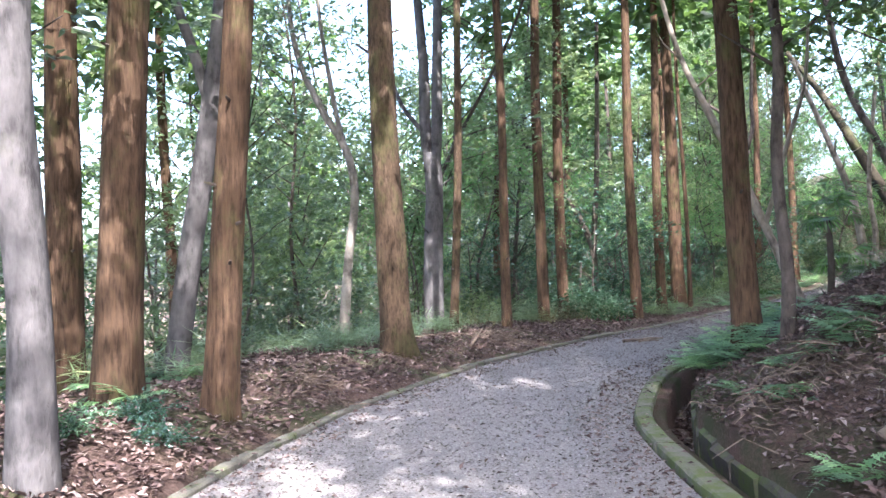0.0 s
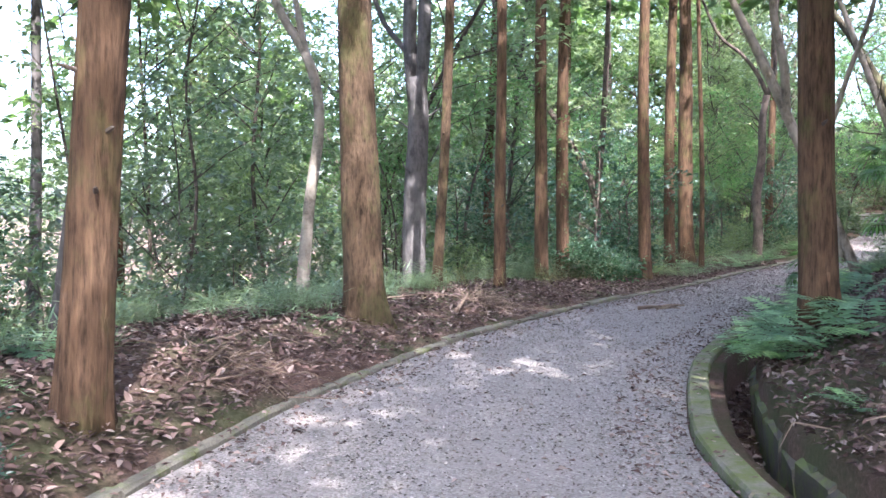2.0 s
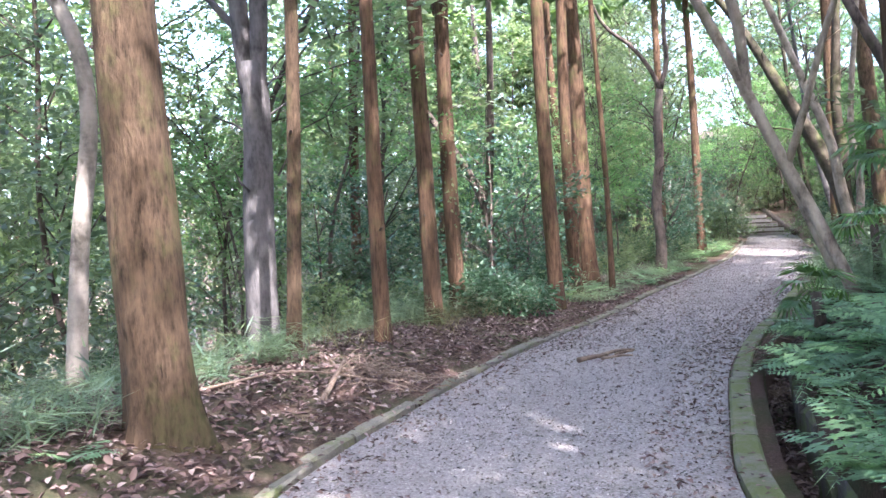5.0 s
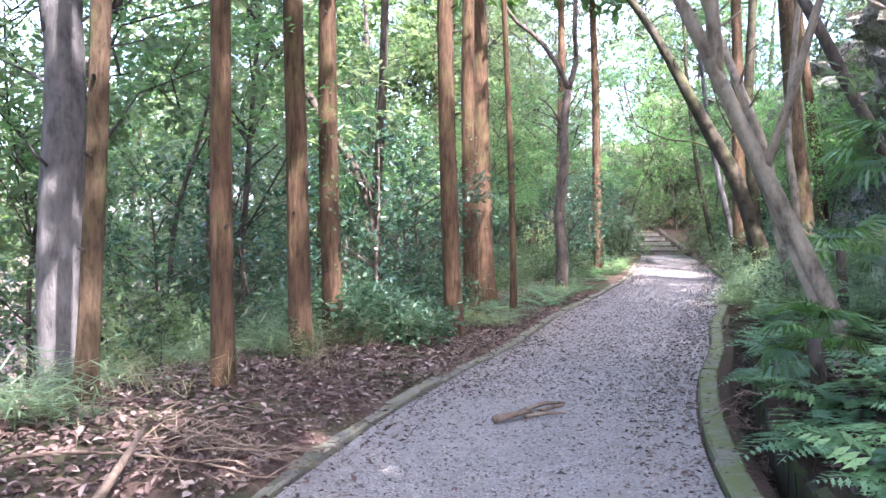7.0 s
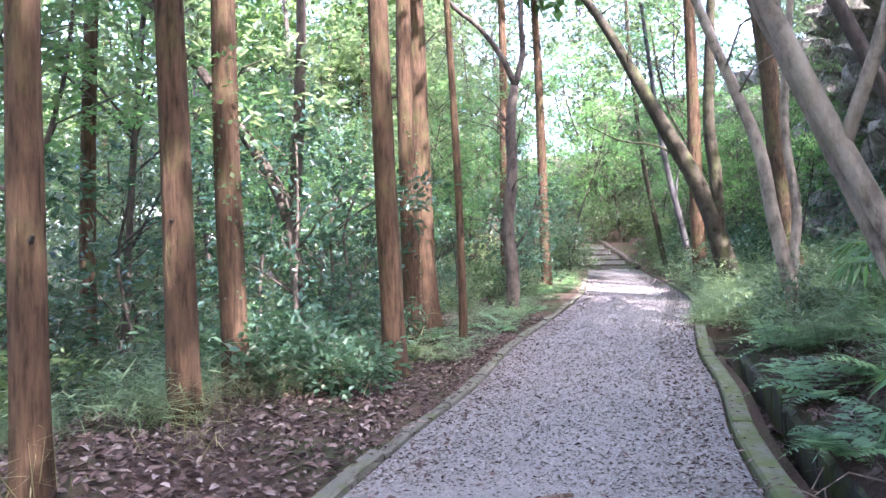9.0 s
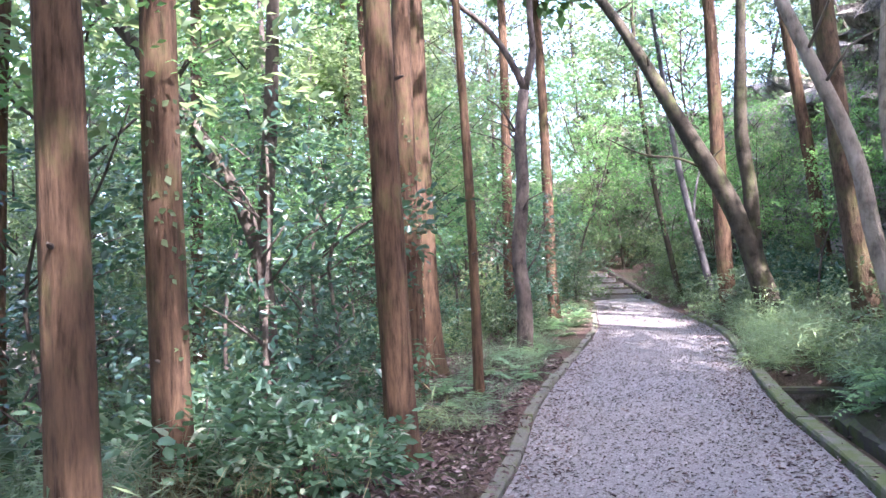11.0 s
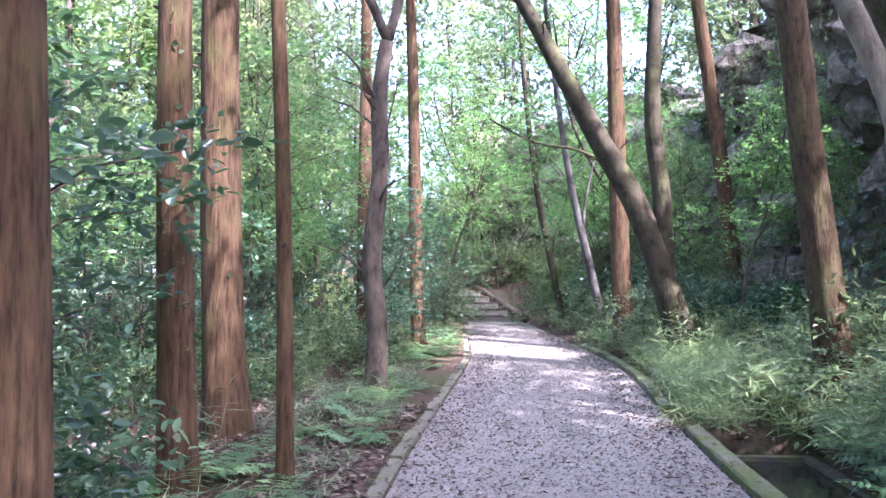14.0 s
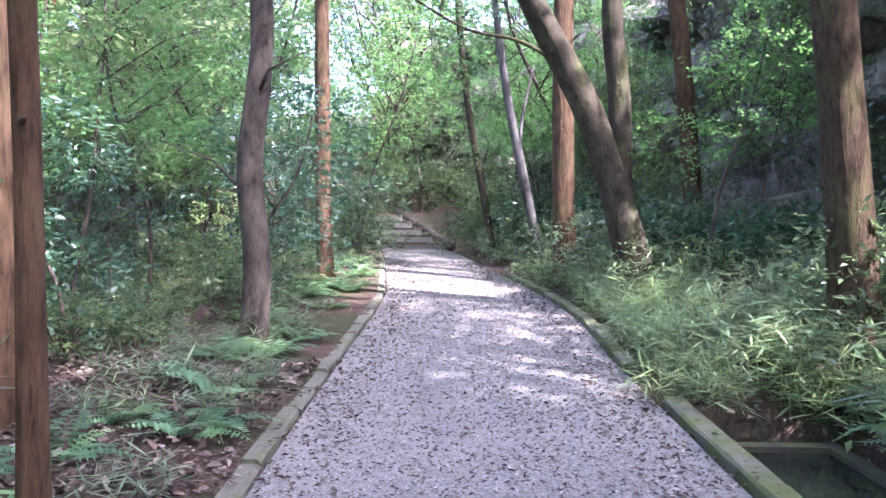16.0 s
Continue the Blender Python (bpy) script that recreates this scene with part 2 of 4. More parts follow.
def tube(pts, radii, seg=10, rough=0.0, ridges=0, flare=0.0, seed=0.0):
    """Rings along a line of points; ridges and roughness give bark its relief."""
    pts = [Vector(p) for p in pts]
    verts, faces = [], []
    for i, p in enumerate(pts):
        d = (pts[min(i + 1, len(pts) - 1)] - pts[max(i - 1, 0)]).normalized()
        a = d.cross(Vector((0.31, 0.95, 0.05))).normalized()
        b = d.cross(a)
        for k in range(seg):
            th = 2 * math.pi * k / seg
            r = float(radii[i])
            if flare:
                h = p.z - pts[0].z
                root = math.exp(-h / 0.28)
                r *= 1 + flare * root * (0.55 + 0.45 * math.sin(4 * th + seed) + 0.25 * math.sin(7 * th + 2 * seed))
            if rough:
                r *= 1 + rough * noise.noise((2.2 * math.cos(th) + seed, 2.2 * math.sin(th), p.z * 0.9))
            if ridges:
                r *= 1 + 0.035 * math.sin(ridges * th + 3 * noise.noise((th, p.z * 0.8, seed)))
            verts.append(p + r * (math.cos(th) * a + math.sin(th) * b))
    n = len(pts)
    for i in range(n - 1):
        for k in range(seg):
            k2 = (k + 1) % seg
            faces.append((i * seg + k, i * seg + k2, (i + 1) * seg + k2, (i + 1) * seg + k))
    faces.append(tuple(range(seg))[::-1])
    faces.append(tuple((n - 1) * seg + k for k in range(seg)))
    return verts, faces


def joined(pieces):
    verts, faces = [], []
    for v, f in pieces:
        o = len(verts)
        verts += list(v)
        faces += [tuple(i + o for i in face) for face in f]
    return verts, faces


def leaves_mesh(name, pos, way, up, length, width, mat, fold=0.18, oval=False):
    """Folded diamond leaves, two triangles each, from arrays of places, directions and sizes."""
    n = len(pos)
    way = way / np.linalg.norm(way, axis=1, keepdims=True)
    side = np.cross(way, up)
    side /= np.linalg.norm(side, axis=1, keepdims=True) + 1e-9
    nrm = np.cross(side, way)
    L, W = length[:, None], width[:, None]
    lift = nrm * W * fold
    v = np.stack([pos, pos + way * L * 0.42 + side * W / 2 + lift, pos + way * L - lift * 0.6, pos + way * L * 0.42 - side * W / 2 + lift], 1).reshape(-1, 3)
    base = np.arange(n) * 4
    f = np.stack([base, base + 1, base + 2, base, base + 2, base + 3], 1).reshape(-1)
    if oval:
        ring = ((0.0, 0.0, 0.0), (0.28, 0.46, 0.8), (0.68, 0.40, 0.7), (1.0, 0.0, -0.5), (0.68, -0.40, 0.7), (0.28, -0.46, 0.8))
        v = np.stack([pos + way * L * a + side * W * b + lift * c for a, b, c in ring], 1).reshape(-1, 3)
        base = np.arange(n) * 6
        f = np.stack([base, base + 1, base + 2, base + 3, base, base + 3, base + 4, base + 5], 1).reshape(-1)
    me = bpy.data.meshes.new(name)
    me.vertices.add(len(v))
    me.vertices.foreach_set("co", v.astype(np.float32).ravel())
    me.loops.add(len(f))
    me.loops.foreach_set("vertex_index", f.astype(np.int32))
    me.polygons.add(2 * n)
    me.polygons.foreach_set("loop_start", np.arange(2 * n, dtype=np.int32) * (4 if oval else 3))
    me.update(calc_edges=True)
    me.materials.append(mat)
    return me


def unit(rng, n):
    v = rng.normal(size=(n, 3))
    return v / np.linalg.norm(v, axis=1, keepdims=True)


def spray(rng, centres, radii, twigs, per, leaf, flat=0.5, shell=0.55):
    """Leaves in sprays: twigs spread through uneven clumps, each with a few leaves round it."""
    pos, way, up = [], [], []
    for c, r in zip(centres, radii):
        k = max(3, int(twigs * (r / np.mean(radii)) ** 2))
        d = unit(rng, k)
        q = np.array(c) + d * (np.array([r, r, r * flat]) * (shell + (1 - shell) * rng.random((k, 1)) ** 0.6) * (0.7 + 0.6 * rng.random((k, 1))))
        out = d * np.array([1, 1, 0.4]) + 0.5 * unit(rng, k)
        m = per
        along = rng.random((k, m, 1)) * 0.28
        p = q[:, None] + out[:, None] * along + rng.normal(size=(k, m, 3)) * 0.035
        w = out[:, None] + 0.9 * rng.normal(size=(k, m, 3)) * np.array([1, 1, 0.5])
        u = np.array([0, 0, 1.0]) + 0.55 * rng.normal(size=(k, m, 3))
        pos.append(p.reshape(-1, 3)), way.append(w.reshape(-1, 3)), up.append(u.reshape(-1, 3))
    pos, way, up = map(np.concatenate, (pos, way, up))
    n = len(pos)
    length = leaf * (0.6 + 0.8 * rng.random(n))
    return pos, way, up, length, length * (0.38 + 0.2 * rng.random(n))


# ---- the plan: both kerbs of the path, station by station ----
STATIONS = [
    ((-1.0, -9.0), (3.2, -9.0)), ((-1.05, -3.0), (3.0, -3.0)), ((-1.05, 2.0), (2.75, 2.2)), ((-1.0, 5.0), (2.4, 5.2)),
    ((-0.72, 7.4), (2.26, 7.3)), ((-0.3, 9.1), (2.47, 8.8)), ((0.3, 11.2), (2.85, 10.4)), ((1.0, 12.8), (3.4, 11.8)),
    ((2.06, 15.0), (4.35, 13.95)), ((3.34, 17.2), (5.6, 16.2)), ((4.6, 19.2), (6.95, 18.3)), ((6.07, 21.9), (8.45, 20.8)),
    ((8.3, 25.3), (10.8, 24.4)), ((10.0, 27.8), (12.4, 26.8)), ((11.35, 29.9), (13.5, 28.9)), ((12.5, 32.0), (14.45, 31.1)),
    ((13.8, 34.4), (15.5, 33.6)), ((14.8, 36.4), (16.4, 35.6)), ((16.0, 39.2), (17.8, 38.3)), ((17.6, 43.0), (19.4, 42.1)),
    ((20.6, 50.0), (22.5, 49.1)), ((36.0, 82.0), (38.0, 81.0)),
]


def smooth_line(points, step=0.25):
    p = np.array(points, float)
    p = np.vstack([2 * p[0] - p[1], p, 2 * p[-1] - p[-2]])
    out = []
    for i in range(1, len(p) - 2):
        n = max(2, int(np.linalg.norm(p[i + 1] - p[i]) / 0.1))
        for t in np.arange(n) / n:
            out.append(0.5 * (2 * p[i] + (p[i + 1] - p[i - 1]) * t + (2 * p[i - 1] - 5 * p[i] + 4 * p[i + 1] - p[i + 2]) * t * t
                              + (3 * p[i] - p[i - 1] - 3 * p[i + 1] + p[i + 2]) * t ** 3))
    out = np.array(out)
    s = np.r_[0, np.cumsum(np.linalg.norm(np.diff(out, axis=0), axis=1))]
    at = np.arange(0, s[-1], step)
    return np.stack([np.interp(at, s, out[:, k]) for k in range(out.shape[1])], 1)


CENTRE = smooth_line([((a[0] + b[0]) / 2, (a[1] + b[1]) / 2, math.dist(a, b) / 2) for a, b in STATIONS])
_t = np.gradient(CENTRE[:, :2], axis=0)
_t /= np.linalg.norm(_t, axis=1, keepdims=True)
RIGHT = np.stack([_t[:, 1], -_t[:, 0]], 1)
ALONG = np.arange(len(CENTRE)) * 0.25          # metres along the path; 9 is about where the walk begins


def place(s, d):
    """The spot s metres along the path and d metres to the right of its middle line."""
    x, y = (np.interp(s, ALONG, CENTRE[:, k]) for k in (0, 1))
    nx, ny = (np.interp(s, ALONG, RIGHT[:, k]) for k in (0, 1))
    return x + nx * d, y + ny * d


def half(s):
    return float(np.interp(s, ALONG, CENTRE[:, 2]))


def station(x, y):
    q = np.array([x, y]) - CENTRE[:, :2]
    i = int(np.argmin((q ** 2).sum(1)))
    return i * 0.25, float(q[i] @ RIGHT[i])


PIT_0, PIT_1 = station(8.35, 20.6)[0], station(9.5, 22.4)[0]
GUTTER_END = PIT_0
STAIR = station(15.6, 36.0)[0]


def rise(s):
    """The path climbs a little before the steps, and the ground with it beside them."""
    return float(np.interp(s - STAIR, [-17.5, -12.5, -7.0, 0.0, 3.3, 7.0, 16.0, 40.0], [0.0, 0.09, 0.33, 0.70, 1.55, 2.0, 5.5, 9.0]))


CLIFF = smooth_line([(13.6, 15.0), (13.9, 20.0), (14.6, 23.5), (15.6, 25.8), (17.6, 28.4), (19.7, 31.8), (20.9, 35.5), (21.2, 39.5), (20.6, 43.0), (19.6, 46.0)], 0.22)
_c = np.gradient(CLIFF, axis=0)
CLIFF_OUT = np.stack([_c[:, 1], -_c[:, 0]], 1) / np.linalg.norm(_c, axis=1, keepdims=True)


def height(s, d):
    w = half(s)
    x, y = place(s, d)
    bump = 0.05 * noise.noise((x * 0.9, y * 0.9, 0)) + 0.02 * noise.noise((x * 3, y * 3, 5))
    up = rise(s)
    if abs(d) <= w:
        return -0.02 + 0.012 * noise.noise((x * 0.8, y * 0.8, 2)) + up - (0.1 if s > STAIR else 0)
    if d < 0:
        e = -d - w
        bank = float(np.interp(s, [0, 18, 24, 28, 40], [0.34, 0.34, 0.24, 0.08, 0.05]))
        z = 0.03 + bank * min(1.0, e / 1.1) + min(1, e / 0.4) * bump - max(0.0, e - 2.2) * 0.22 - max(0.0, e - 5) * 0.15
        return max(z, -9.0) + up
    e = d - w
    gutter = 0.30 <= e <= 0.56 and s < GUTTER_END
    if PIT_0 - 0.1 <= s <= PIT_1 + 0.1 and 0.15 < e < 1.05:
        return -0.75
    if gutter:
        return -0.42 + 0.3 * bump
    if e < 0.30:
        return 0.0 if s < GUTTER_END else 0.02 + bump * 0.4 + up
    if e > 3.2 and s > 22:
        q = np.array([x, y]) - CLIFF
        i = int(np.argmin((q ** 2).sum(1)))
        back = float(q[i] @ CLIFF_OUT[i])
        if back > 1.6 and 0 < i < len(CLIFF) - 1:
            return 5.4 + min(3.0, 0.3 * back) + 3 * bump
    steep = float(np.interp(s, [0, 22, 30, 45, 70], [0.62, 0.60, 0.35, 0.25, 0.3]))
    if PIT_0 - 0.6 < s < PIT_1 + 0.8:
        e = max(0.56, e - 0.45)
        z = 0.0 + min(e - 0.56, 1.6) * steep + max(0.0, e - 2.16) * 0.5 + bump
        return z + up
    z = 0.12 + min(e - 0.56, 1.6) * steep + max(0.0, e - 2.16) * 0.5 + 1.6 * bump
    return z + up


def gz(x, y):
    return height(*station(x, y))


# ground: one sheet in strips along the path
cols = [-140, -80, -50, -36, -28, -22, -18, -15, -12.5, -10.5, -9, -7.8, -6.8, -6, -5.3, -4.7, -4.2, -3.7, -3.3, -2.95, -2.65, -2.4, -2.15, -1.9, -1.7, -1.5, -1.3, -1.1,
        -0.9, -0.7, -0.5, -0.35, -0.2, -0.1, 0.0]
rcols = [0.0, 0.12, 0.285, 0.31, 0.42, 0.55, 0.575, 0.7, 0.85, 1.0, 1.2, 1.4, 1.65, 1.9, 2.2, 2.6, 3.0, 3.5, 4.1, 4.8, 5.6, 6.5, 7.5, 9.0, 11.0, 14.0]
verts, faces, width = [], [], len(cols) + 3 + len(rcols)
stops = np.arange(0, ALONG[-1], 0.4)
for s in stops:
    w = half(s)
    for d in [c - w for c in cols] + [-0.6, 0.0, 0.6] + [c + w for c in rcols]:
        x, y = place(s, d)
        verts.append((x, y, height(s, d)))
for i in range(len(stops) - 1):
    for k in range(width - 1):
        a = i * width + k
        faces.append((a, a + 1, a + width + 1, a + width))
ground = mesh_object("ground", verts, faces, EARTH, None, "brown forest earth sloping away below the path", True)
tagged(ground, category="ground", kind="structure")

# the gravel path


def path_z(s, d):
    x, y = place(s, d)
    return 0.004 + 0.015 * noise.noise((x * 0.8, y * 0.8, 2)) + 0.025 * (1 - (d / half(s)) ** 2) + rise(s)


verts, faces = [], []
stops = np.arange(0, STAIR + 0.2, 0.3)
for s in stops:
    w = half(s)
    for k in range(9):
        d = -w + 0.02 + (2 * w - 0.04) * k / 8
        x, y = place(s, d)
        verts.append((x, y, path_z(s, d)))
for i in range(len(stops) - 1):
    for k in range(8):
        a = i * 9 + k
        faces.append((a, a + 1, a + 10, a + 9))
path = tagged(mesh_object("path", verts, faces, GRAVEL, None, "pale grey gravel path strewn with leaf litter", True), category="path", kind="structure")


def kerb(name, side, first, last, length, wide, top, mat, label):
    """A row of kerb stones along one side of the path, each a little out of line."""
    rng = random.Random(len(name) + int(side))
    owner = tagged(new(name), label, "kerb", kind="structure")
    s = first
    while s < last:
        e = s + length * rng.uniform(0.9, 1.1)
        verts, faces = [], []
        n = max(3, int(length / 0.25))
        lift, off = rng.uniform(-0.012, 0.012), rng.uniform(-0.012, 0.012)
        c = 0.018
        for i in range(n + 1):
            q = s + 0.006 + (e - s - 0.012) * i / n
            w = half(q)
            for o, z in ((0.0, -0.15), (0.0, top - c), (c, top), (wide - c, top), (wide, top - c), (wide, -0.15)):
                x, y = place(q, side * (w + off + o + rng.uniform(-0.004, 0.004)))
                verts.append((x, y, z + lift + rise(q) + (rng.uniform(-0.006, 0.006) if z > 0 else 0)))
        for i in range(n):
            for k in range(5):
                a = i * 6 + k
                faces.append((a, a + 6, a + 7, a + 1) if side > 0 else (a, a + 1, a + 7, a + 6))
        faces.append((0, 1, 2, 3, 4, 5))
        faces.append(tuple(n * 6 + k for k in (5, 4, 3, 2, 1, 0)))
        mesh_object("kerb_stone", verts, faces, mat, owner)
        s = e
    return owner


kerb("kerb_left", -1, 4.0, STAIR - 3, 0.62, 0.125, 0.048, KERB_MAT, "low weathered grey kerb stones edging the gravel path")
kerb("kerb_right", 1, 4.0, PIT_1, 1.9, 0.17, 0.075, KERB_MOSS, "broad mossy concrete kerb beside a narrow gutter")
kerb("kerb_far", 1, station(10.5, 24.1)[0], station(10.5, 24.1)[0] + 7.0, 0.62, 0.14, 0.085, KERB_MOSS, "low mossy kerb half hidden by undergrowth")


def gutter_wall():
    """Rough stones lining the far side of the gutter."""
    rng = random.Random(5)
    owner = tagged(new("gutter_wall"), "rough dark stones lining the gutter beside the bank", "retaining wall", kind="structure")
    s = 5.0
    while s < GUTTER_END - 0.5:
        e = s + rng.uniform(0.3, 0.7)
        verts, faces = [], []
        top = rng.uniform(-0.03, 0.05)
        for q in (s + 0.002, e - 0.002):
            w = half(q)
            for o, z in ((0.55, -0.42), (0.53 + rng.uniform(-0.03, 0.03), top - 0.05), (0.58, top), (0.76, top + 0.02), (0.78, -0.3)):
                x, y = place(q, w + o)
                verts.append((x, y, z + rng.uniform(-0.02, 0.02)))
        faces = [(k, k + 5, k + 6, k + 1) for k in range(4)] + [(0, 1, 2, 3, 4), (9, 8, 7, 6, 5)]
        mesh_object("wall_stone", verts, faces, WALL_STONE, owner)
        s = e


gutter_wall()

# ---- trees that stand along the path ----


def cedar(x, y, dia, lean=(0.0, 0.0), tall=15.0, mat=CEDAR, label="", ridges=18, crown=True, flare=0.45, bend=0.0, group="cedars along the path"):
    z0 = gz(x, y) - 0.15
    rng = random.Random(int(1000 * x + 77 * y))
    tree = tagged(new("cedar_tree"), label or "straight red-brown cedar with stringy vertical bark", "tree", group)
    tree.location = (x, y, z0)
    hs = [0, 0.1, 0.2, 0.35, 0.55, 0.8] + list(np.arange(1.2, tall, 0.5))
    ph = rng.uniform(0, 6)
    pts = [(lean[0] * h + 0.03 * math.sin(h * 0.7 + ph) + bend * math.sin(h * 0.5), lean[1] * h + 0.03 * math.cos(h * 0.6 + ph), h) for h in hs]
    v, f = tube(pts, [dia / 2 * (1 - 0.6 * h / tall) for h in hs], 30 if dia > 0.2 else 16, 0.07, ridges if dia > 0.15 else 0, flare, ph)
    trunk = mesh_object("trunk", v, f, mat, tree, "", True)
    for k in range(rng.randint(4, 9)):
        h = rng.uniform(1.0, 7.0)
        a = rng.uniform(0, 6.28)
        r = dia / 2 * (1 - 0.6 * h / tall)
        c = Vector((lean[0] * h, lean[1] * h, h))
        o = Vector((math.cos(a), math.sin(a), 0.25))
        n = rng.uniform(0.03, 0.10)
        sv, sf = tube([c + o * r * 0.8, c + o * (r + n * 0.5), c + o * (r + n)], [0.018, 0.014, 0.006], 6)
        mesh_object("branch_stub", sv, sf, DARK_BARK, trunk)
    if crown:
        g = np.random.default_rng(int(abs(x * 91 + y * 37)) + 1)
        n = 11
        cz = np.linspace(8.5, tall + 1.5, n)
        rad = np.interp(cz, [8.5, 10.5, tall + 1.5], [1.3, 1.8, 0.5])
        cs = [(lean[0] * h + g.normal() * 0.5, lean[1] * h + g.normal() * 0.5, h) for h in cz]
        me = leaves_mesh("crown", *spray(g, cs, rad, 20, 5, 0.44, 0.45, 0.4), LEAF_NEEDLE)
        share("crown", me, tree)
    return tree


RED = "tall red-brown cedar with furrowed stringy bark"
cedar(-4.0, 8.6, 0.42, (0.02, 0.0), label="dark red-brown cedar standing back from the path")
cedar(-2.35, 6.75, 0.42, (0.035, 0.0), label="stout red-brown cedar with sunlit bark beside the path", mat=CEDAR)
cedar(-1.43, 6.82, 0.31, (0.05, 0.0), label="red-brown cedar with a mossy foot in leaf litter")
cedar(-0.62, 11.4, 0.46, (-0.02, 0.0), mat=CEDAR_MOSSY, label="thick cedar with a green mossy foot beside the kerb", ridges=26, flare=0.8)
cedar(0.89, 15.3, 0.185, (-0.015, 0.0), label="slender red-brown cedar rising from fallen leaves")
cedar(-0.1, 14.85, 0.165, (0.035, 0.0), mat=CEDAR_MOSSY, label="thin brown cedar with a mossy foot")
cedar(1.55, 17.5, 0.25, (0.0, 0.0), label="red-brown cedar of a close pair, grass at its foot")
cedar(2.04, 18.9, 0.26, (0.0, 0.0), label="red-brown cedar of a close pair with creeper on its bark", mat=CEDAR)
cedar(3.77, 19.62, 0.26, (-0.012, 0.0), label="reddish cedar beside the kerb with flaking bark")
cedar(4.8, 22.6, 0.27, (0.0, 0.0), label="grey-brown cedar with creeper climbing its bark", mat=CEDAR)
cedar(5.65, 24.55, 0.42, (-0.03, 0.0), label="thick dark red cedar with a flared foot", flare=0.85)
cedar(5.55, 22.4, 0.125, (-0.025, 0.01), label="thin brown cedar among ferns", crown=False)
cedar(11.1, 31.5, 0.28, (-0.03, 0.0), label="reddish cedar among glossy shrubs")
cedar(4.03, 10.3, 0.35, (-0.05, 0.0), label="brown cedar on the bank above the gutter", flare=0.95)
cedar(14.2, 28.95, 0.38, (-0.03, 0.0), mat=CEDAR, label="dark red cedar at the edge of the path")
cedar(11.5, 22.4, 0.37, (-0.07, 0.04), mat=CEDAR_MOSSY, label="brown cedar among bamboo grass under the rock face")
cedar(15.9, 27.7, 0.31, (-0.09, 0.06), label="reddish cedar in front of the rock face")
cedar(9.5, 30.5, 0.26, (0.0, 0.0), label=RED)
cedar(6.4, 30.5, 0.28, (-0.02, 0.0), label=RED)
cedar(2.6, 27.5, 0.24, (0.0, 0.0), label=RED)
cedar(0.4, 22.5, 0.22, (0.02, 0.0), label=RED)


def limbed(name, x, y, limbs, mat, label, category="tree", seg=16, rough=0.12, ridges=0):
    """A tree of curved limbs, each a line of points with a radius; the first one is the trunk."""
    tree = tagged(new(name), label, category)
    tree.location = (x, y, gz(x, y) - 0.15)
    for i, (pts, r0, r1) in enumerate(limbs):
        p = smooth_line(pts, 0.2)
        r = np.linspace(r0, r1, len(p))
        v, f = tube(p, r, seg if i == 0 else 10, rough, ridges, 0.3 if i == 0 else 0, x)
        if i == 0:
            trunk = mesh_object("trunk", v, f, mat, tree, "", True)
        else:
            mesh_object("limb", v, f, mat, trunk, "", True)
    rng = random.Random(int(10 * x + y))
    main = smooth_line(limbs[0][0], 0.2)
    for _ in range(5):
        k = rng.randint(len(main) // 3, len(main) - 2)
        a, n = rng.uniform(0, 6.28), rng.uniform(0.5, 1.3)
        o = main[k]
        q = [tuple(o), (o[0] + 0.5 * n * math.cos(a), o[1] + 0.5 * n * math.sin(a), o[2] + 0.35 * n), (o[0] + n * math.cos(a + 0.3), o[1] + n * math.sin(a + 0.3), o[2] + 0.55 * n)]
        v, f = tube(q, [0.022, 0.014, 0.005], 6, 0.2)
        mesh_object("branch", v, f, mat, trunk, "", True)
    return tree


limbed("broadleaf_tree", -1.69, 4.4, [([(0, 0, 0), (-0.02, 0, 1.2), (-0.10, 0, 2.6), (-0.1, 0.1, 4.5), (0.1, 0.2, 8)], 0.14, 0.07)], GREY_BARK, "grey mottled tree trunk in dappled sun", rough=0.2)
limbed("broadleaf_tree", -3.05, 9.4, [([(0, 0, 0), (0.22, 0, 1.4), (0.55, 0, 3.4), (0.8, 0.2, 6), (1.0, 0.4, 10)], 0.15, 0.08), ([(0.55, 0, 3.4), (0.2, 0.1, 4.4), (-0.3, 0.3, 5.5), (-1.2, 0.5, 6.5)], 0.08, 0.03)],
       GREY_BARK, "grey blotchy leaning tree behind the cedars")
limbed("broadleaf_tree", -0.68, 16.9, [([(0, 0, 0), (-0.02, 0, 1.5), (0.04, 0, 3.2), (0.0, 0, 4.2)], 0.22, 0.17), ([(0.05, 0, 3.6), (0.13, 0, 4.6), (0.16, 0, 6), (0.3, 0, 9.5)], 0.13, 0.07), ([(-0.03, 0, 3.6), (-0.12, 0, 4.6), (-0.14, 0, 6), (-0.4, 0.2, 9.5)], 0.13, 0.07),
       ([(-0.12, 0, 4.4), (-0.6, 0.1, 5.0), (-1.0, 0.2, 5.9), (-1.8, 0.3, 6.6)], 0.05, 0.03)], GREY_BARK, "dark grey tree forking into twin stems", rough=0.16)
limbed("broadleaf_tree", -1.8, 13.2, [([(0, 0, 0), (0.1, 0, 1.4), (0.25, 0, 2.6), (0.12, 0.0, 3.4), (-0.35, 0.1, 4.2), (-0.8, 0.2, 5.4), (-1.0, 0.2, 8)], 0.09, 0.03), ([(0.12, 0, 3.3), (-0.1, 0, 4.4), (-0.3, 0, 6), (-0.2, 0, 8)], 0.05, 0.02)], PALE_BARK, "thin pale crooked tree forking above the shrubs")
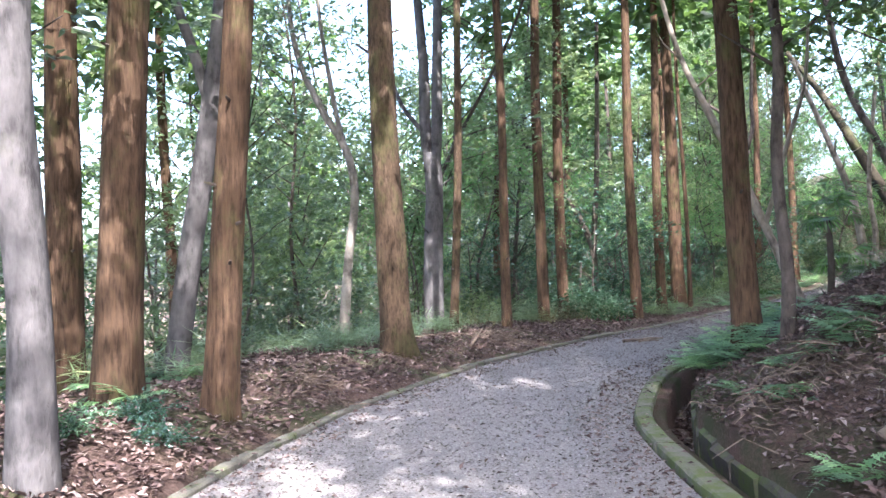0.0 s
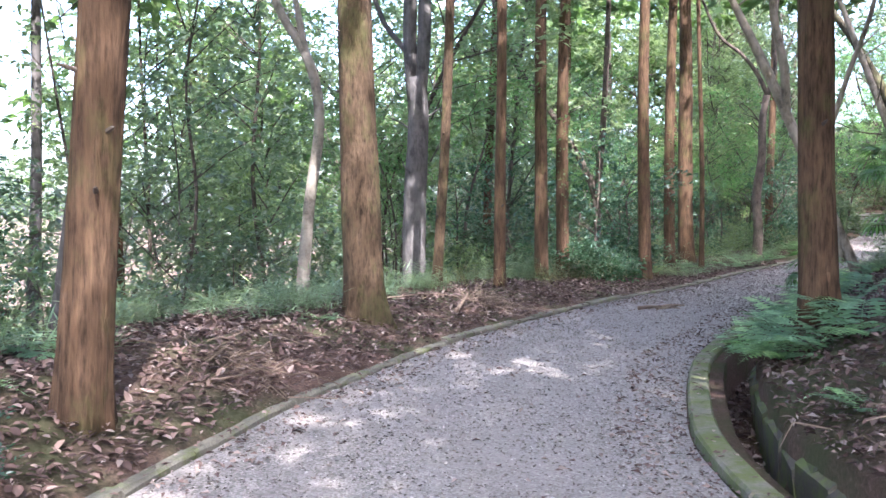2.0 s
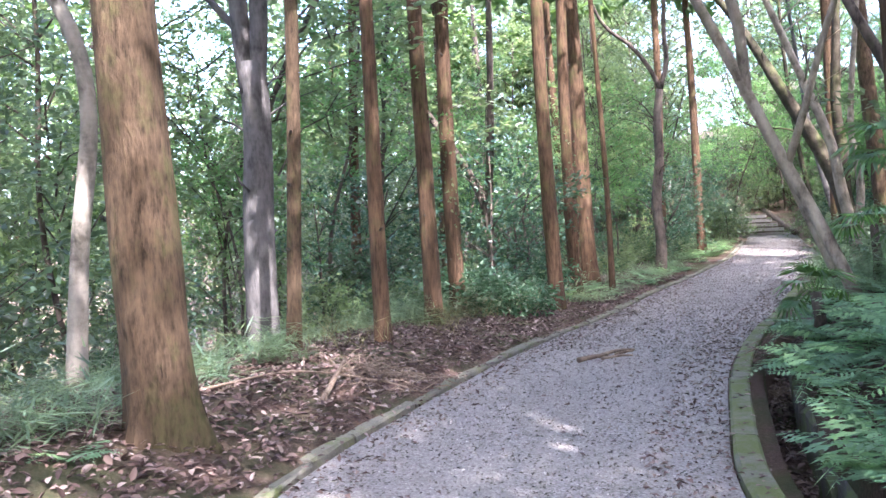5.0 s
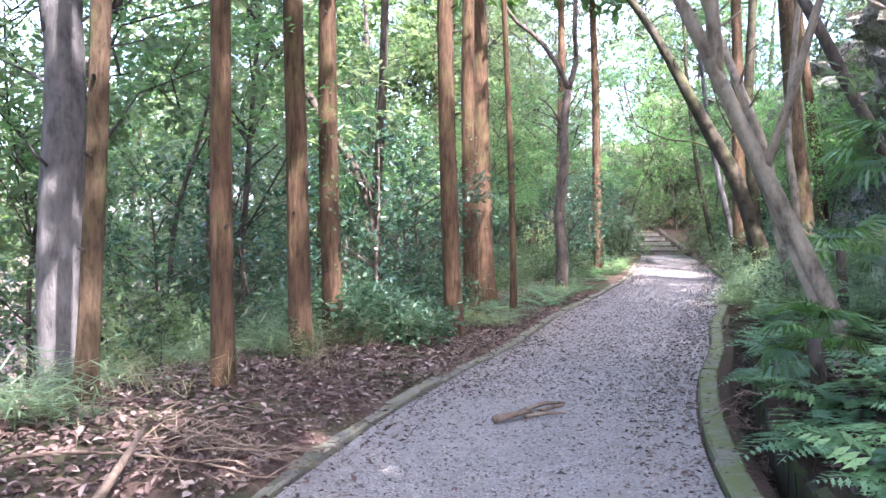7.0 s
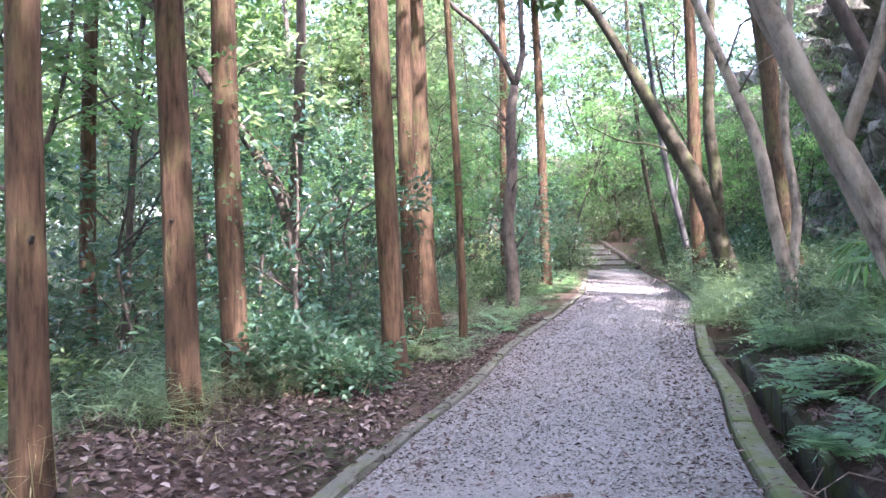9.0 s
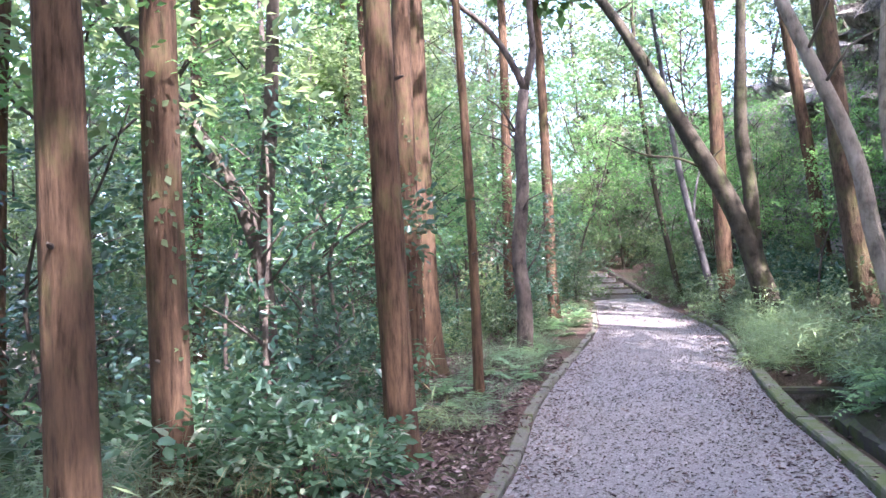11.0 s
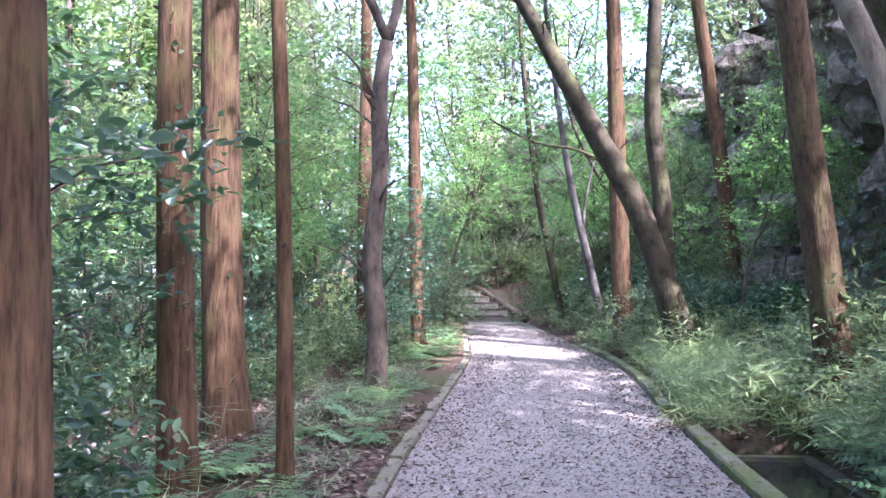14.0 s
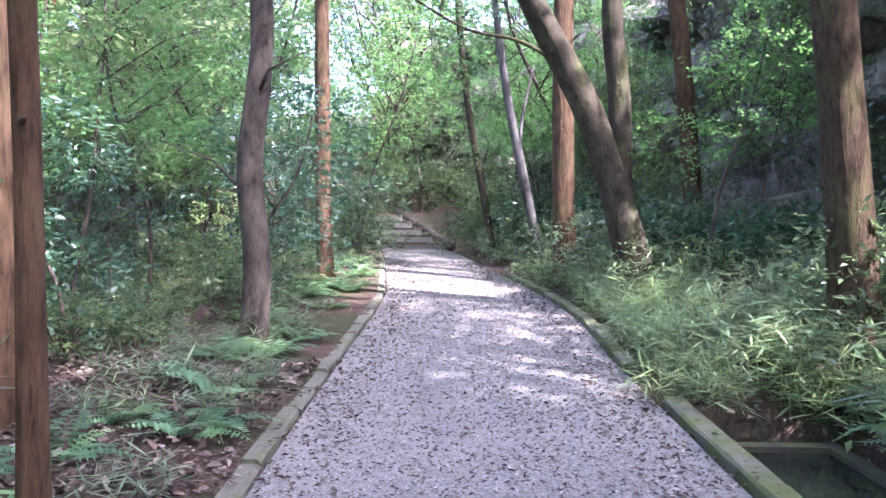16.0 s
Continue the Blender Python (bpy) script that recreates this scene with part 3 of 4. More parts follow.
limbed("broadleaf_tree", 3.95, 8.6, [([(0, 0, 0), (0.04, 0, 0.8), (-0.03, 0.03, 2.0), (0.02, 0.05, 3.2), (-0.03, 0.1, 4.5), (0.1, 0.2, 7.5)], 0.07, 0.04)], DARK_BARK, "thin dark crooked trunk on the leafy bank", rough=0.2)
limbed("broadleaf_tree", 6.1, 14.45, [([(0, 0, 0), (-0.3, 0.2, 0.9), (-0.72, 0.5, 2.0), (-1.05, 0.72, 2.9), (-1.35, 0.95, 3.7), (-1.9, 1.3, 5.2), (-2.4, 1.7, 7.5)], 0.075, 0.04), ([(-0.95, 0.66, 2.6), (-1.0, 0.70, 3.4), (-1.15, 0.8, 4.4), (-1.1, 0.8, 6.5)], 0.07, 0.045),
       ([(-0.62, 0.43, 1.75), (-0.45, 0.3, 2.4), (-0.25, 0.2, 3.2), (0.0, 0.0, 4.2), (0.1, 0.0, 5.5)], 0.045, 0.025), ([(-0.2, 0.2, 0.5), (-0.62, 0.6, 1.9), (-1.15, 1.0, 3.4), (-1.8, 1.5, 5.0)], 0.07, 0.05)], SMOOTH_BARK, "pale smooth-barked tree leaning over the path")
limbed("broadleaf_tree", 9.3, 19.6, [([(0, 0, 0), (-0.15, 0.1, 0.9), (-0.3, 0.25, 1.9), (-0.42, 0.35, 2.8), (-0.8, 0.7, 4.2), (-1.5, 1.2, 6.5)], 0.11, 0.05), ([(-0.15, 0.1, 1.0), (-0.05, 0.1, 2.0), (-0.12, 0.2, 3.2), (0.1, 0.2, 5.5)], 0.07, 0.04)], SMOOTH_BARK, "pale forked tree rising from bamboo grass")
limbed("broadleaf_tree", 13.2, 26.34, [([(0, 0, 0), (-0.07, 0.05, 0.6), (-0.2, 0.15, 1.2), (-0.33, 0.24, 1.8), (-0.62, 0.45, 2.7), (-1.0, 0.74, 3.6), (-1.42, 1.05, 4.6), (-2.2, 1.6, 6.4), (-3.2, 2.3, 8.2)], 0.25, 0.07),
       ([(-0.2, 0.15, 1.3), (-0.24, 0.18, 1.9), (-0.26, 0.19, 2.8), (-0.36, 0.25, 4.0), (-0.3, 0.2, 6.0), (-0.2, 0.1, 9)], 0.16, 0.08), ([(-0.85, 0.62, 3.2), (-1.4, 0.85, 3.5), (-2.1, 1.05, 3.6), (-2.9, 1.3, 4.0)], 0.03, 0.012)], MOSSY_BARK, "mossy dark tree forking low and leaning over the path")
limbed("broadleaf_tree", 16.15, 33.6, [([(0, 0, 0), (-0.25, 0.1, 1.5), (-0.5, 0.3, 3.2), (-0.75, 0.5, 6), (-0.9, 0.6, 9)], 0.09, 0.05)], MOSSY_BARK, "thin leaning mossy trunk at the path's edge")
limbed("broadleaf_tree", 15.45, 31.05, [([(0, 0, 0), (-0.35, 0.2, 1.8), (-0.75, 0.4, 4.0), (-1.2, 0.6, 8)], 0.10, 0.05), ([(-0.42, 0.24, 2.2), (-0.3, 0.3, 3.0), (0.1, 0.4, 4.2)], 0.04, 0.02)], GREY_BARK, "thin leaning trunk beyond the bend")
limbed("broadleaf_tree", 7.95, 26.45, [([(0, 0, 0), (0.05, 0, 0.9), (-0.02, 0.02, 1.9), (0.1, 0.03, 3.0), (0.1, 0.04, 4.0), (0.24, 0.05, 5.0)], 0.135, 0.10), ([(0.22, 0.05, 4.8), (0.42, 0.08, 5.5), (0.40, 0.1, 6.3), (0.5, 0.1, 8.5)], 0.075, 0.04),
       ([(0.22, 0.05, 4.8), (-0.05, 0.1, 5.4), (-0.5, 0.2, 6.0), (-1.1, 0.4, 6.6), (-1.7, 0.5, 8.0)], 0.07, 0.03), ([(0.1, 0.04, 3.9), (-0.3, -0.1, 4.4), (-0.7, -0.2, 4.6)], 0.025, 0.01)], DARK_BARK, "dark crooked tree forking high at the edge of the path", rough=0.22)
limbed("broadleaf_tree", 9.3, 17.8, [([(0, 0, 0), (0.1, 0, 1.5), (-0.5, 0.4, 3.2), (-1.1, 0.8, 5.0), (-1.5, 1.0, 8)], 0.10, 0.06)], DARK_BARK, "dark leaning trunk on the wooded bank")
limbed("broadleaf_tree", 3.0, 21.5, [([(0, 0, 0), (-0.1, 0, 2), (-0.9, 0.3, 3.6), (-2.0, 0.5, 5.2), (-2.6, 0.6, 7)], 0.09, 0.05), ([(-0.05, 0, 1.8), (0.1, 0, 4), (0.2, 0, 8)], 0.08, 0.05)], DARK_BARK, "dark tree with a limb slanting between the cedars")

# ---- understorey: shrubs and small trees with many leaves, built once and set about ----
vary = np.random.default_rng(7)


def understorey(mat, leaf, clumps, spread, low, high, twigs, per, stem, label, name="understorey_tree", category="tree", oval=False):
    tree = tagged(new(name), label, category)
    cs, rs, limbs = [], [], []
    bx, by = vary.normal() * 0.12 * high, vary.normal() * 0.12 * high
    stem_pts = [(0, 0, -0.3), (0.5 * bx, 0.1 * by, high * 0.3), (0.4 * bx, 0.7 * by, high * 0.6), (bx, by, high * 0.95)]
    limbs.append(tube(smooth_line(stem_pts, 0.4), np.linspace(stem, stem * 0.35, len(smooth_line(stem_pts, 0.4))), 8, 0.1))
    for k in range(clumps):
        h = low + (high - low) * (k + vary.random()) / clumps
        a, r = vary.random() * 6.28, spread * (0.25 + 0.75 * vary.random()) * (1.0 - 0.35 * (h - low) / max(high - low, 0.1))
        c = (r * math.cos(a) + bx * h / high, r * math.sin(a) + by * h / high, h)
        cs.append(c)
        rs.append((0.3 + 0.75 * vary.random()) * min(1.0, 0.35 + 0.12 * high))
        st = (0.4 * bx * h / high, 0.6 * by * h / high, max(0.1, h - 0.7 * r))
        limbs.append(tube([st, (c[0] * 0.6, c[1] * 0.5, (st[2] + h) / 2 + 0.15), c], [stem * 0.35, stem * 0.25, 0.006], 5))
    v, f = joined(limbs)
    mesh_object("trunk", v, f, DARK_BARK, tree, "", True)
    share("crown", leaves_mesh("crown", *spray(vary, cs, rs, twigs, per, leaf), mat, oval=oval), tree)
    return tree


KINDS = {
    "dark": [understorey(LEAF_DARK, 0.118, 17, 2.0, 0.5, 6.0, 26, 7, 0.034, "evergreen understorey tree with small dark glossy leaves") for _ in range(3)],
    "mid": [understorey(LEAF_MID, 0.122, 15, 2.1, 0.6, 6.5, 26, 7, 0.032, "leafy understorey tree with mid-green leaves") for _ in range(3)],
    "blue": [understorey(LEAF_BLUE, 0.11, 12, 1.2, 0.4, 3.6, 22, 7, 0.04, "glossy dark blue-green evergreen shrub", "shrub", "shrub", True) for _ in range(2)],
    "maple": [understorey(LEAF_MAPLE, 0.075, 9, 1.6, 2.6, 5.5, 46, 8, 0.035, "young maple with flat sprays of bright green leaves", "maple_tree") for _ in range(2)],
    "broad": [understorey(LEAF_BLUE, 0.115, 9, 0.7, 0.15, 0.8, 22, 6, 0.015, "low shrub with broad glossy leaves", "shrub", "shrub", True) for _ in range(2)],
    "low": [understorey(LEAF_MID, 0.085, 7, 0.55, 0.1, 1.0, 15, 7, 0.015, "low leafy shrub on the forest floor", "shrub", "shrub") for _ in range(2)]
           + [understorey(LEAF_DARK, 0.10, 7, 0.6, 0.1, 1.1, 15, 7, 0.015, "low dark evergreen shrub on the forest floor", "shrub", "shrub") for _ in range(2)],
}
USED = set()


def put(kind, x, y, size=1.0, group=""):
    if kind in ("dark", "mid", "canopy") and 11.0 < x < 18.2 and 19.0 < y < 28.6:
        return None                       # the foot of the rock face is open
    if kind in ("dark", "mid", "canopy", "tall", "bright") and y > 34.0 and abs((x - 4.8) * 0.902 - (y - 18.1) * 0.431) < 0.9:
        return None                       # a gap to the sky beside the steps
    pick = KINDS[kind][int(vary.integers(len(KINDS[kind])))]
    m = pose(x, y, gz(x, y) - 0.05, vary.normal() * 3, vary.normal() * 3, vary.random() * 360) @ Matrix.Diagonal((size, size, size * (0.85 + 0.3 * vary.random()), 1))
    if pick not in USED:
        USED.add(pick)
        pick.matrix_basis = m
        made = pick
    else:
        made = copy_thing(pick, m)
        made.matrix_basis = m
    return tagged(made, group=group or "understorey of the wood")


def scatter(kind, count, s0, s1, d0, d1, size0=0.8, size1=1.2):
    """Set about things between two distances from the path's edge; negative is the downhill side."""
    for _ in range(count):
        s = s0 + (s1 - s0) * vary.random()
        e = d0 + (d1 - d0) * vary.random()
        x, y = place(s, math.copysign(half(s), d0) + e)
        if s < 4 and abs(e) < 4:
            continue
        put(kind, x, y, size0 + (size1 - size0) * vary.random())


KINDS["canopy"] = [understorey(m, 0.135, 26, 2.6, 3.2, 10.5, 24, 7, 0.052, "slender broadleaf tree with a high airy crown", "canopy_tree") for m in (LEAF_MID, LEAF_DARK, LEAF_MID)]
scatter("mid", 5, 24, 34, 2.8, 5.0, 0.8, 1.0)
scatter("canopy", 5, 20, 45, -9.0, -15.0, 1.0, 1.3)
for k in range(16):
    put("low", *place(STAIR + 4.6 + 0.5 * k, -2.4 + 4.4 * vary.random()), 1.0 + 0.5 * vary.random())
for k in range(4):
    put("dark", *place(STAIR + 7 + 2.0 * k, 0.5 + 2.0 * vary.random()), 0.6)
scatter("low", 10, STAIR - 8, STAIR + 5, 0.1, 1.3, 0.6, 0.95)
scatter("dark", 19, 14, 60, -5.0, -15.0)
scatter("mid", 16, 14, 60, -5.5, -16.0)
scatter("canopy", 21, 14, 64, -4.0, -13.0, 0.85, 1.2)
scatter("canopy", 2, 46, 60, 2.6, 3.8, 0.7, 0.8)
scatter("canopy", 3, 36, 66, 7.0, 9.5, 0.6, 0.9)
scatter("dark", 16, 12, 44, -8.0, -18.0, 0.45, 0.7)
scatter("blue", 8, 12, 44, -6.0, -12.0, 0.8, 1.2)
scatter("canopy", 9, 13, 27, 2.6, 6.5, 0.7, 1.0)
scatter("dark", 12, 30, 75, -4.4, -10.0)
scatter("mid", 12, 34, 75, -4.4, -10.0)
scatter("blue", 12, 26, 55, -1.8, -5.0, 0.6, 1.0)
scatter("low", 46, 12, 50, -2.6, -6.5, 0.7, 1.3)
scatter("low", 22, 36, 60, -0.9, -3.0, 0.5, 0.8)
scatter("dark", 8, 14, 30, 4.5, 10.0)
scatter("mid", 4, 45, 58, 3.0, 4.4, 0.5, 0.7)
scatter("low", 44, 30, 60, 0.9, 3.6, 0.5, 1.0)
scatter("maple", 9, 36, 60, 1.2, 3.6, 0.7, 1.0)
scatter("maple", 8, 20, 60, -3.5, -9.0, 0.9, 1.3)
for kind, x, y, size in (("blue", 2.9, 20.6, 0.9), ("blue", 3.4, 22.0, 0.9), ("broad", 2.3, 19.0, 0.9), ("broad", 2.9, 18.8, 0.75), ("broad", 2.6, 20.0, 0.9), ("blue", 9.0, 29.4, 0.9), ("blue", 10.2, 31.4, 0.75),
                         ("maple", 7.4, 28.4, 0.9), ("maple", 2.8, 24.2, 1.0), ("maple", 14.2, 36.4, 1.2), ("maple", 15.0, 40.4, 0.9), ("maple", 18.4, 37.2, 0.9), ("maple", 17.9, 35.0, 0.8), ("maple", 17.4, 31.6, 0.8),
                         ("low", 13.7, 37.0, 1.0), ("low", 14.2, 38.2, 1.2), ("low", 18.2, 36.8, 1.1), ("dark", 19.3, 40.6, 0.7), ("dark", 18.6, 43.4, 0.7), ("maple", 16.9, 42.8, 0.8), ("blue", 11.2, 33.2, 0.7), ("blue", 10.7, 32.2, 0.7)):
    put(kind, x, y, size)
KINDS["bright"] = [understorey(LEAF_MAPLE, 0.085, 20, 2.6, 3.4, 8.5, 30, 8, 0.06, "spreading maple with light green leaves over the path", "maple_tree") for _ in range(2)]
for x, y, size in ((17.6, 33.0, 1.0), (18.9, 36.6, 1.0), (10.0, 33.8, 0.8), (19.6, 45.0, 0.9)):
    put("bright", x, y, size)
# unseen trees added round the start to keep the sun off the path
for x, y in ((-4.5, -6.0), (-3.2, -1.5), (5.2, -5.0), (6.5, -1.0), (5.0, 2.5), (-5.5, 2.0), (6.4, 5.5), (-2.6, -10.0)):
    put("canopy", x, y, 1.15)
scatter("low", 16, STAIR - 4, STAIR + 7, -0.3, -3.0, 0.8, 1.3)
scatter("low", 9, STAIR - 3, STAIR + 6, 0.4, 2.5, 0.8, 1.3)
for x, y in ((-3.4, 3.2), (4.9, 6.9), (-4.2, 6.8)):
    put("canopy", x, y, 1.25)
for x, y, size in ((-1.5, 5.7, 0.28), (-1.8, 6.1, 0.3), (-2.0, 5.3, 0.3)):
    put("broad", x, y, size)
scatter("dark", 6, 0, 12, -6.0, -14.0)
KINDS["tall"] = [understorey(m, 0.235, 34, 3.6, 2.6, 14.5, 21, 7, 0.10, "tall broadleaf tree with a dense high crown", "forest_tree") for m in (LEAF_MID, LEAF_DARK)]
for x, y, size in ((10.5, 47.5, 1.0), (6.5, 52.0, 1.1), (12.0, 52.0, 1.0), (21.5, 49.0, 1.0), (22.4, 46.4, 0.9), (19.6, 43.2, 0.7), (20.8, 47.5, 0.9), (24.5, 43.0, 0.9), (11.0, 43.0, 0.8), (22.8, 34.0, 0.7), (23.4, 38.4, 0.75), (21.6, 29.6, 0.65), (19.4, 26.4, 0.6), (13.4, 44.4, 0.85), (12.2, 40.8, 0.75), (14.6, 48.0, 0.95), (8.8, 44.0, 0.9), (23.8, 36.0, 0.9), (27.0, 50.0, 1.1), (1.0, 50.0, 1.1), (31.0, 44.0, 1.0)):
    put("tall", x, y, size)
# added trees whose crowns, above the view, block the sun from the path
KINDS["high"] = [understorey(m, 0.21, 34, 4.0, 7.6, 13.5, 28, 6, 0.13, "tall broadleaf tree added to shade the path, its crown out of view", "forest_tree") for m in (LEAF_DARK, LEAF_MID)]
for s, e in ((1, 2.6), (3, -4.0), (4.5, 2.6), (5.2, -2.6), (6.2, 1.7), (8, 2.8), (9.6, 2.2), (11.5, 3.4), (14.5, 5.4), (19, 6.5), (27, 5.8), (29.5, 5.0), (32, 5.0)):
    put("high", *place(s, math.copysign(half(s), e) + e), 0.9 + 0.2 * vary.random())
scatter("canopy", 10, 18, 46, -6.0, -16.0, 0.95, 1.25)
scatter("broad", 14, 38, 53, 1.5, 3.2, 0.7, 1.1)
scatter("low", 14, 38, 53, 1.4, 4.4, 0.7, 1.0)
for kind, x, y, size in (("canopy", 12.6, 38.4, 0.9), ("canopy", 11.2, 40.5, 1.0), ("bright", 18.4, 40.4, 0.85), ("maple", 6.4, 28.2, 1.0), ("maple", 4.0, 26.2, 1.0), ("maple", 12.7, 36.6, 1.0), ("canopy", 11.6, 37.4, 0.95), ("canopy", 10.2, 35.8, 0.9), ("canopy", 18.7, 42.4, 0.9), ("canopy", 19.8, 44.6, 0.8), ("dark", 17.8, 45.5, 1.0), ("dark", 20.0, 47.0, 1.1),
                         ("dark", 12.0, 43.5, 1.1), ("dark", 16.9, 47.5, 1.0), ("maple", 16.2, 38.8, 0.55)):
    put(kind, x, y, size)
scatter("mid", 5, 0, 12, 4.0, 12.0)


def far_trees():
    """Cedars and broadleaf crowns further off that close the wood."""
    rng = random.Random(3)
    firsts = [cedar(-14, 30, 0.30, tall=17, label="distant brown cedar in the wood", group="trees deep in the wood"), cedar(-10, 38, 0.24, tall=16, mat=GREY_BARK, label="distant grey trunk in the wood", group="trees deep in the wood")]
    for k in range(64):
        s, e = rng.uniform(2, 85), -rng.uniform(5, 32)
        if k % 6 == 0:
            s, e = rng.uniform(10, 27), rng.uniform(4.5, 10)
        x, y = place(s, math.copysign(half(s), e) + e)
        t = rng.choice(firsts)
        copy_thing(t, pose(x, y, gz(x, y) - 0.2, rng.uniform(-2, 2), rng.uniform(-2, 2), rng.uniform(0, 360)))
    g = np.random.default_rng(12)
    tall = []
    for mat in (LEAF_MID, LEAF_DARK):
        tree = tagged(new("forest_tree"), "tall broadleaf forest tree with a deep leafy crown", "tree", "trees deep in the wood")
        p = smooth_line([(0, 0, -0.5), (0.2, 0, 4), (-0.1, 0.2, 8), (0.2, 0.1, 12)], 0.5)
        v, f = tube(p, np.linspace(0.17, 0.06, len(p)), 10, 0.1)
        mesh_object("trunk", v, f, DARK_BARK, tree, "", True)
        cs = [(g.normal() * 1.7, g.normal() * 1.7, 2.5 + 10.5 * g.random()) for _ in range(26)]
        share("crown", leaves_mesh("crown", *spray(g, cs, [0.7 + 0.6 * g.random() for _ in cs], 26, 5, 0.18), mat), tree)
        tall.append(tree)
    spots = []
    for k in range(21):
        s, e = rng.uniform(8, 95), -rng.uniform(13, 40)
        if k % 5 == 0:
            s, e = rng.uniform(4, 28), rng.uniform(7, 12)
        spots.append(place(s, math.copysign(half(s), e) + e))
    spots += [(20.6, 28.6), (24.5, 35.0), (19.6, 25.4), (28.0, 40.0), (18.2, 22.0), (22.6, 31.5), (9.0, 42.0), (5.0, 37.0)]
    for k, (x, y) in enumerate(spots):
        m = pose(x, y, gz(x, y), 0, 0, rng.uniform(0, 360))
        if k < 2:
            tall[k].matrix_basis = m
        else:
            copy_thing(tall[k % 2], m)


far_trees()

# ---- steps, rock face and drain at the far end of the walk ----


def steps():
    owner = tagged(new("stone_steps"), "broad stone steps climbing into the dark wood", "stairs", kind="structure")
    rng = random.Random(8)
    for k in range(5):
        s0, z = STAIR + 0.66 * k, 0.72 + 0.17 * (k + 1)
        lo, hi = -1.7 - 0.12 * k, 0.62 - 0.2 * k
        verts = []
        for q, dz in ((s0, 0.0), (s0 + 0.03, 0.0), (s0 + 0.74, 0.0)):
            for d in (lo, hi):
                x, y = place(q, d)
                verts.append((x, y, z + rng.uniform(-0.012, 0.012) - (0.03 if q == s0 else 0)))
        for q in (s0, s0 + 0.74):
            for d in (lo, hi):
                x, y = place(q, d)
                verts.append((x, y, z - 0.26))
        faces = [(0, 1, 3, 2), (2, 3, 5, 4), (0, 6, 7, 1), (4, 5, 9, 8), (0, 2, 4, 8, 6), (1, 7, 9, 5, 3)]
        mesh_object("step", verts, faces, STEP_MAT, owner)
        # dark strip along each step's top edge, standing in for its shadow line
        shade_strip = [(*place(q, d), z + h) for h in (-0.045, 0.012) for q in (s0 - 0.07, s0 + 0.2) for d in (lo, hi)]
        mesh_object("tread_edge", shade_strip, [(0, 1, 5, 4), (4, 5, 7, 6), (0, 2, 3, 1), (0, 4, 6, 2), (1, 3, 7, 5), (2, 6, 7, 3)], DARK_BARK, owner, "dark strip standing in for the shade at the step edge")
    for side in (-1, 1):
        pts = [(*place(STAIR + q, (0.75 - 0.3 * q) if side > 0 else (-1.83 - 0.18 * q)), 0.72 + 0.12 + 0.258 * q) for q in np.arange(-0.2, 3.7, 0.5)]
        v, f = tube(pts, [0.11] * len(pts), 8, 0.15)
        mesh_object("edging", v, f, DARK_BARK, owner, "dark weathered edging beside the steps", True)


steps()


def rock_face():
    line, out = CLIFF, CLIFF_OUT
    rows = np.arange(-0.8, 6.6, 0.22)
    verts, faces = [], []
    for i, (x, y) in enumerate(line):
        nx, ny = -out[i, 0], -out[i, 1]
        for h in rows:
            p = Vector((x, y, h))
            cell = noise.cell((0.75 * i * 0.22 + 0.3 * noise.noise(p), 1.0 * h + 0.35 * noise.noise(p * 0.9), 3.0))
            small = noise.cell((1.9 * i * 0.22 + 0.4 * noise.noise(p * 2), 2.3 * h + 0.4 * noise.noise(p * 1.7), 9.0))
            off = 0.75 * cell + 0.4 * small + 0.5 * noise.fractal(p * 0.6, 0.8, 2.0, 5) + 0.16 * noise.fractal(p * 2.6, 0.7, 2.0, 4) - 0.14 * h
            verts.append((x + nx * off, y + ny * off, h + gz(x, y) * 0.5 + 0.15 * small))
    n = len(rows)
    for i in range(len(line) - 1):
        for k in range(n - 1):
            a = i * n + k
            faces.append((a, a + 1, a + n + 1, a + n))
    return tagged(mesh_object("rock_face", verts, faces, ROCK), "weathered grey-brown rock face with cracks and moss", "cliff", kind="structure")


rock_face()


def drain_pit():
    owner = tagged(new("drain_pit"), "square open concrete drain with dark wet bottom beside the kerb", "drain", kind="structure")
    walls = [((PIT_0, 0.18), (PIT_1, 0.24)), ((PIT_0, 0.95), (PIT_1, 1.05)), ((PIT_0 - 0.1, 0.18), (PIT_0, 1.05)), ((PIT_1, 0.18), (PIT_1 + 0.12, 1.05)),
             ]
    for k, ((s0, e0), (s1, e1)) in enumerate(walls):
        top = 0.0 if k == 0 else -0.05
        verts = []
        for z in (-0.7, top):
            for s, e in ((s0, e0), (s1, e0), (s1, e1), (s0, e1)):
                x, y = place(s, half(s) + e)
                verts.append((x, y, z))
        mesh_object("pit_wall", verts, [(4, 5, 6, 7), (0, 1, 5, 4), (1, 2, 6, 5), (2, 3, 7, 6), (3, 0, 4, 7)], WALL_STONE, owner)
    verts = [(*place(s, half(s) + e), -0.09) for s, e in ((PIT_0, 0.2), (PIT_1, 0.2), (PIT_1, 1.0), (PIT_0, 1.0))]
    mesh_object("water", verts, [(3, 2, 1, 0)], DARK_WATER, owner, "still dark water")


drain_pit()

# ---- ferns, bamboo grass and palms ----


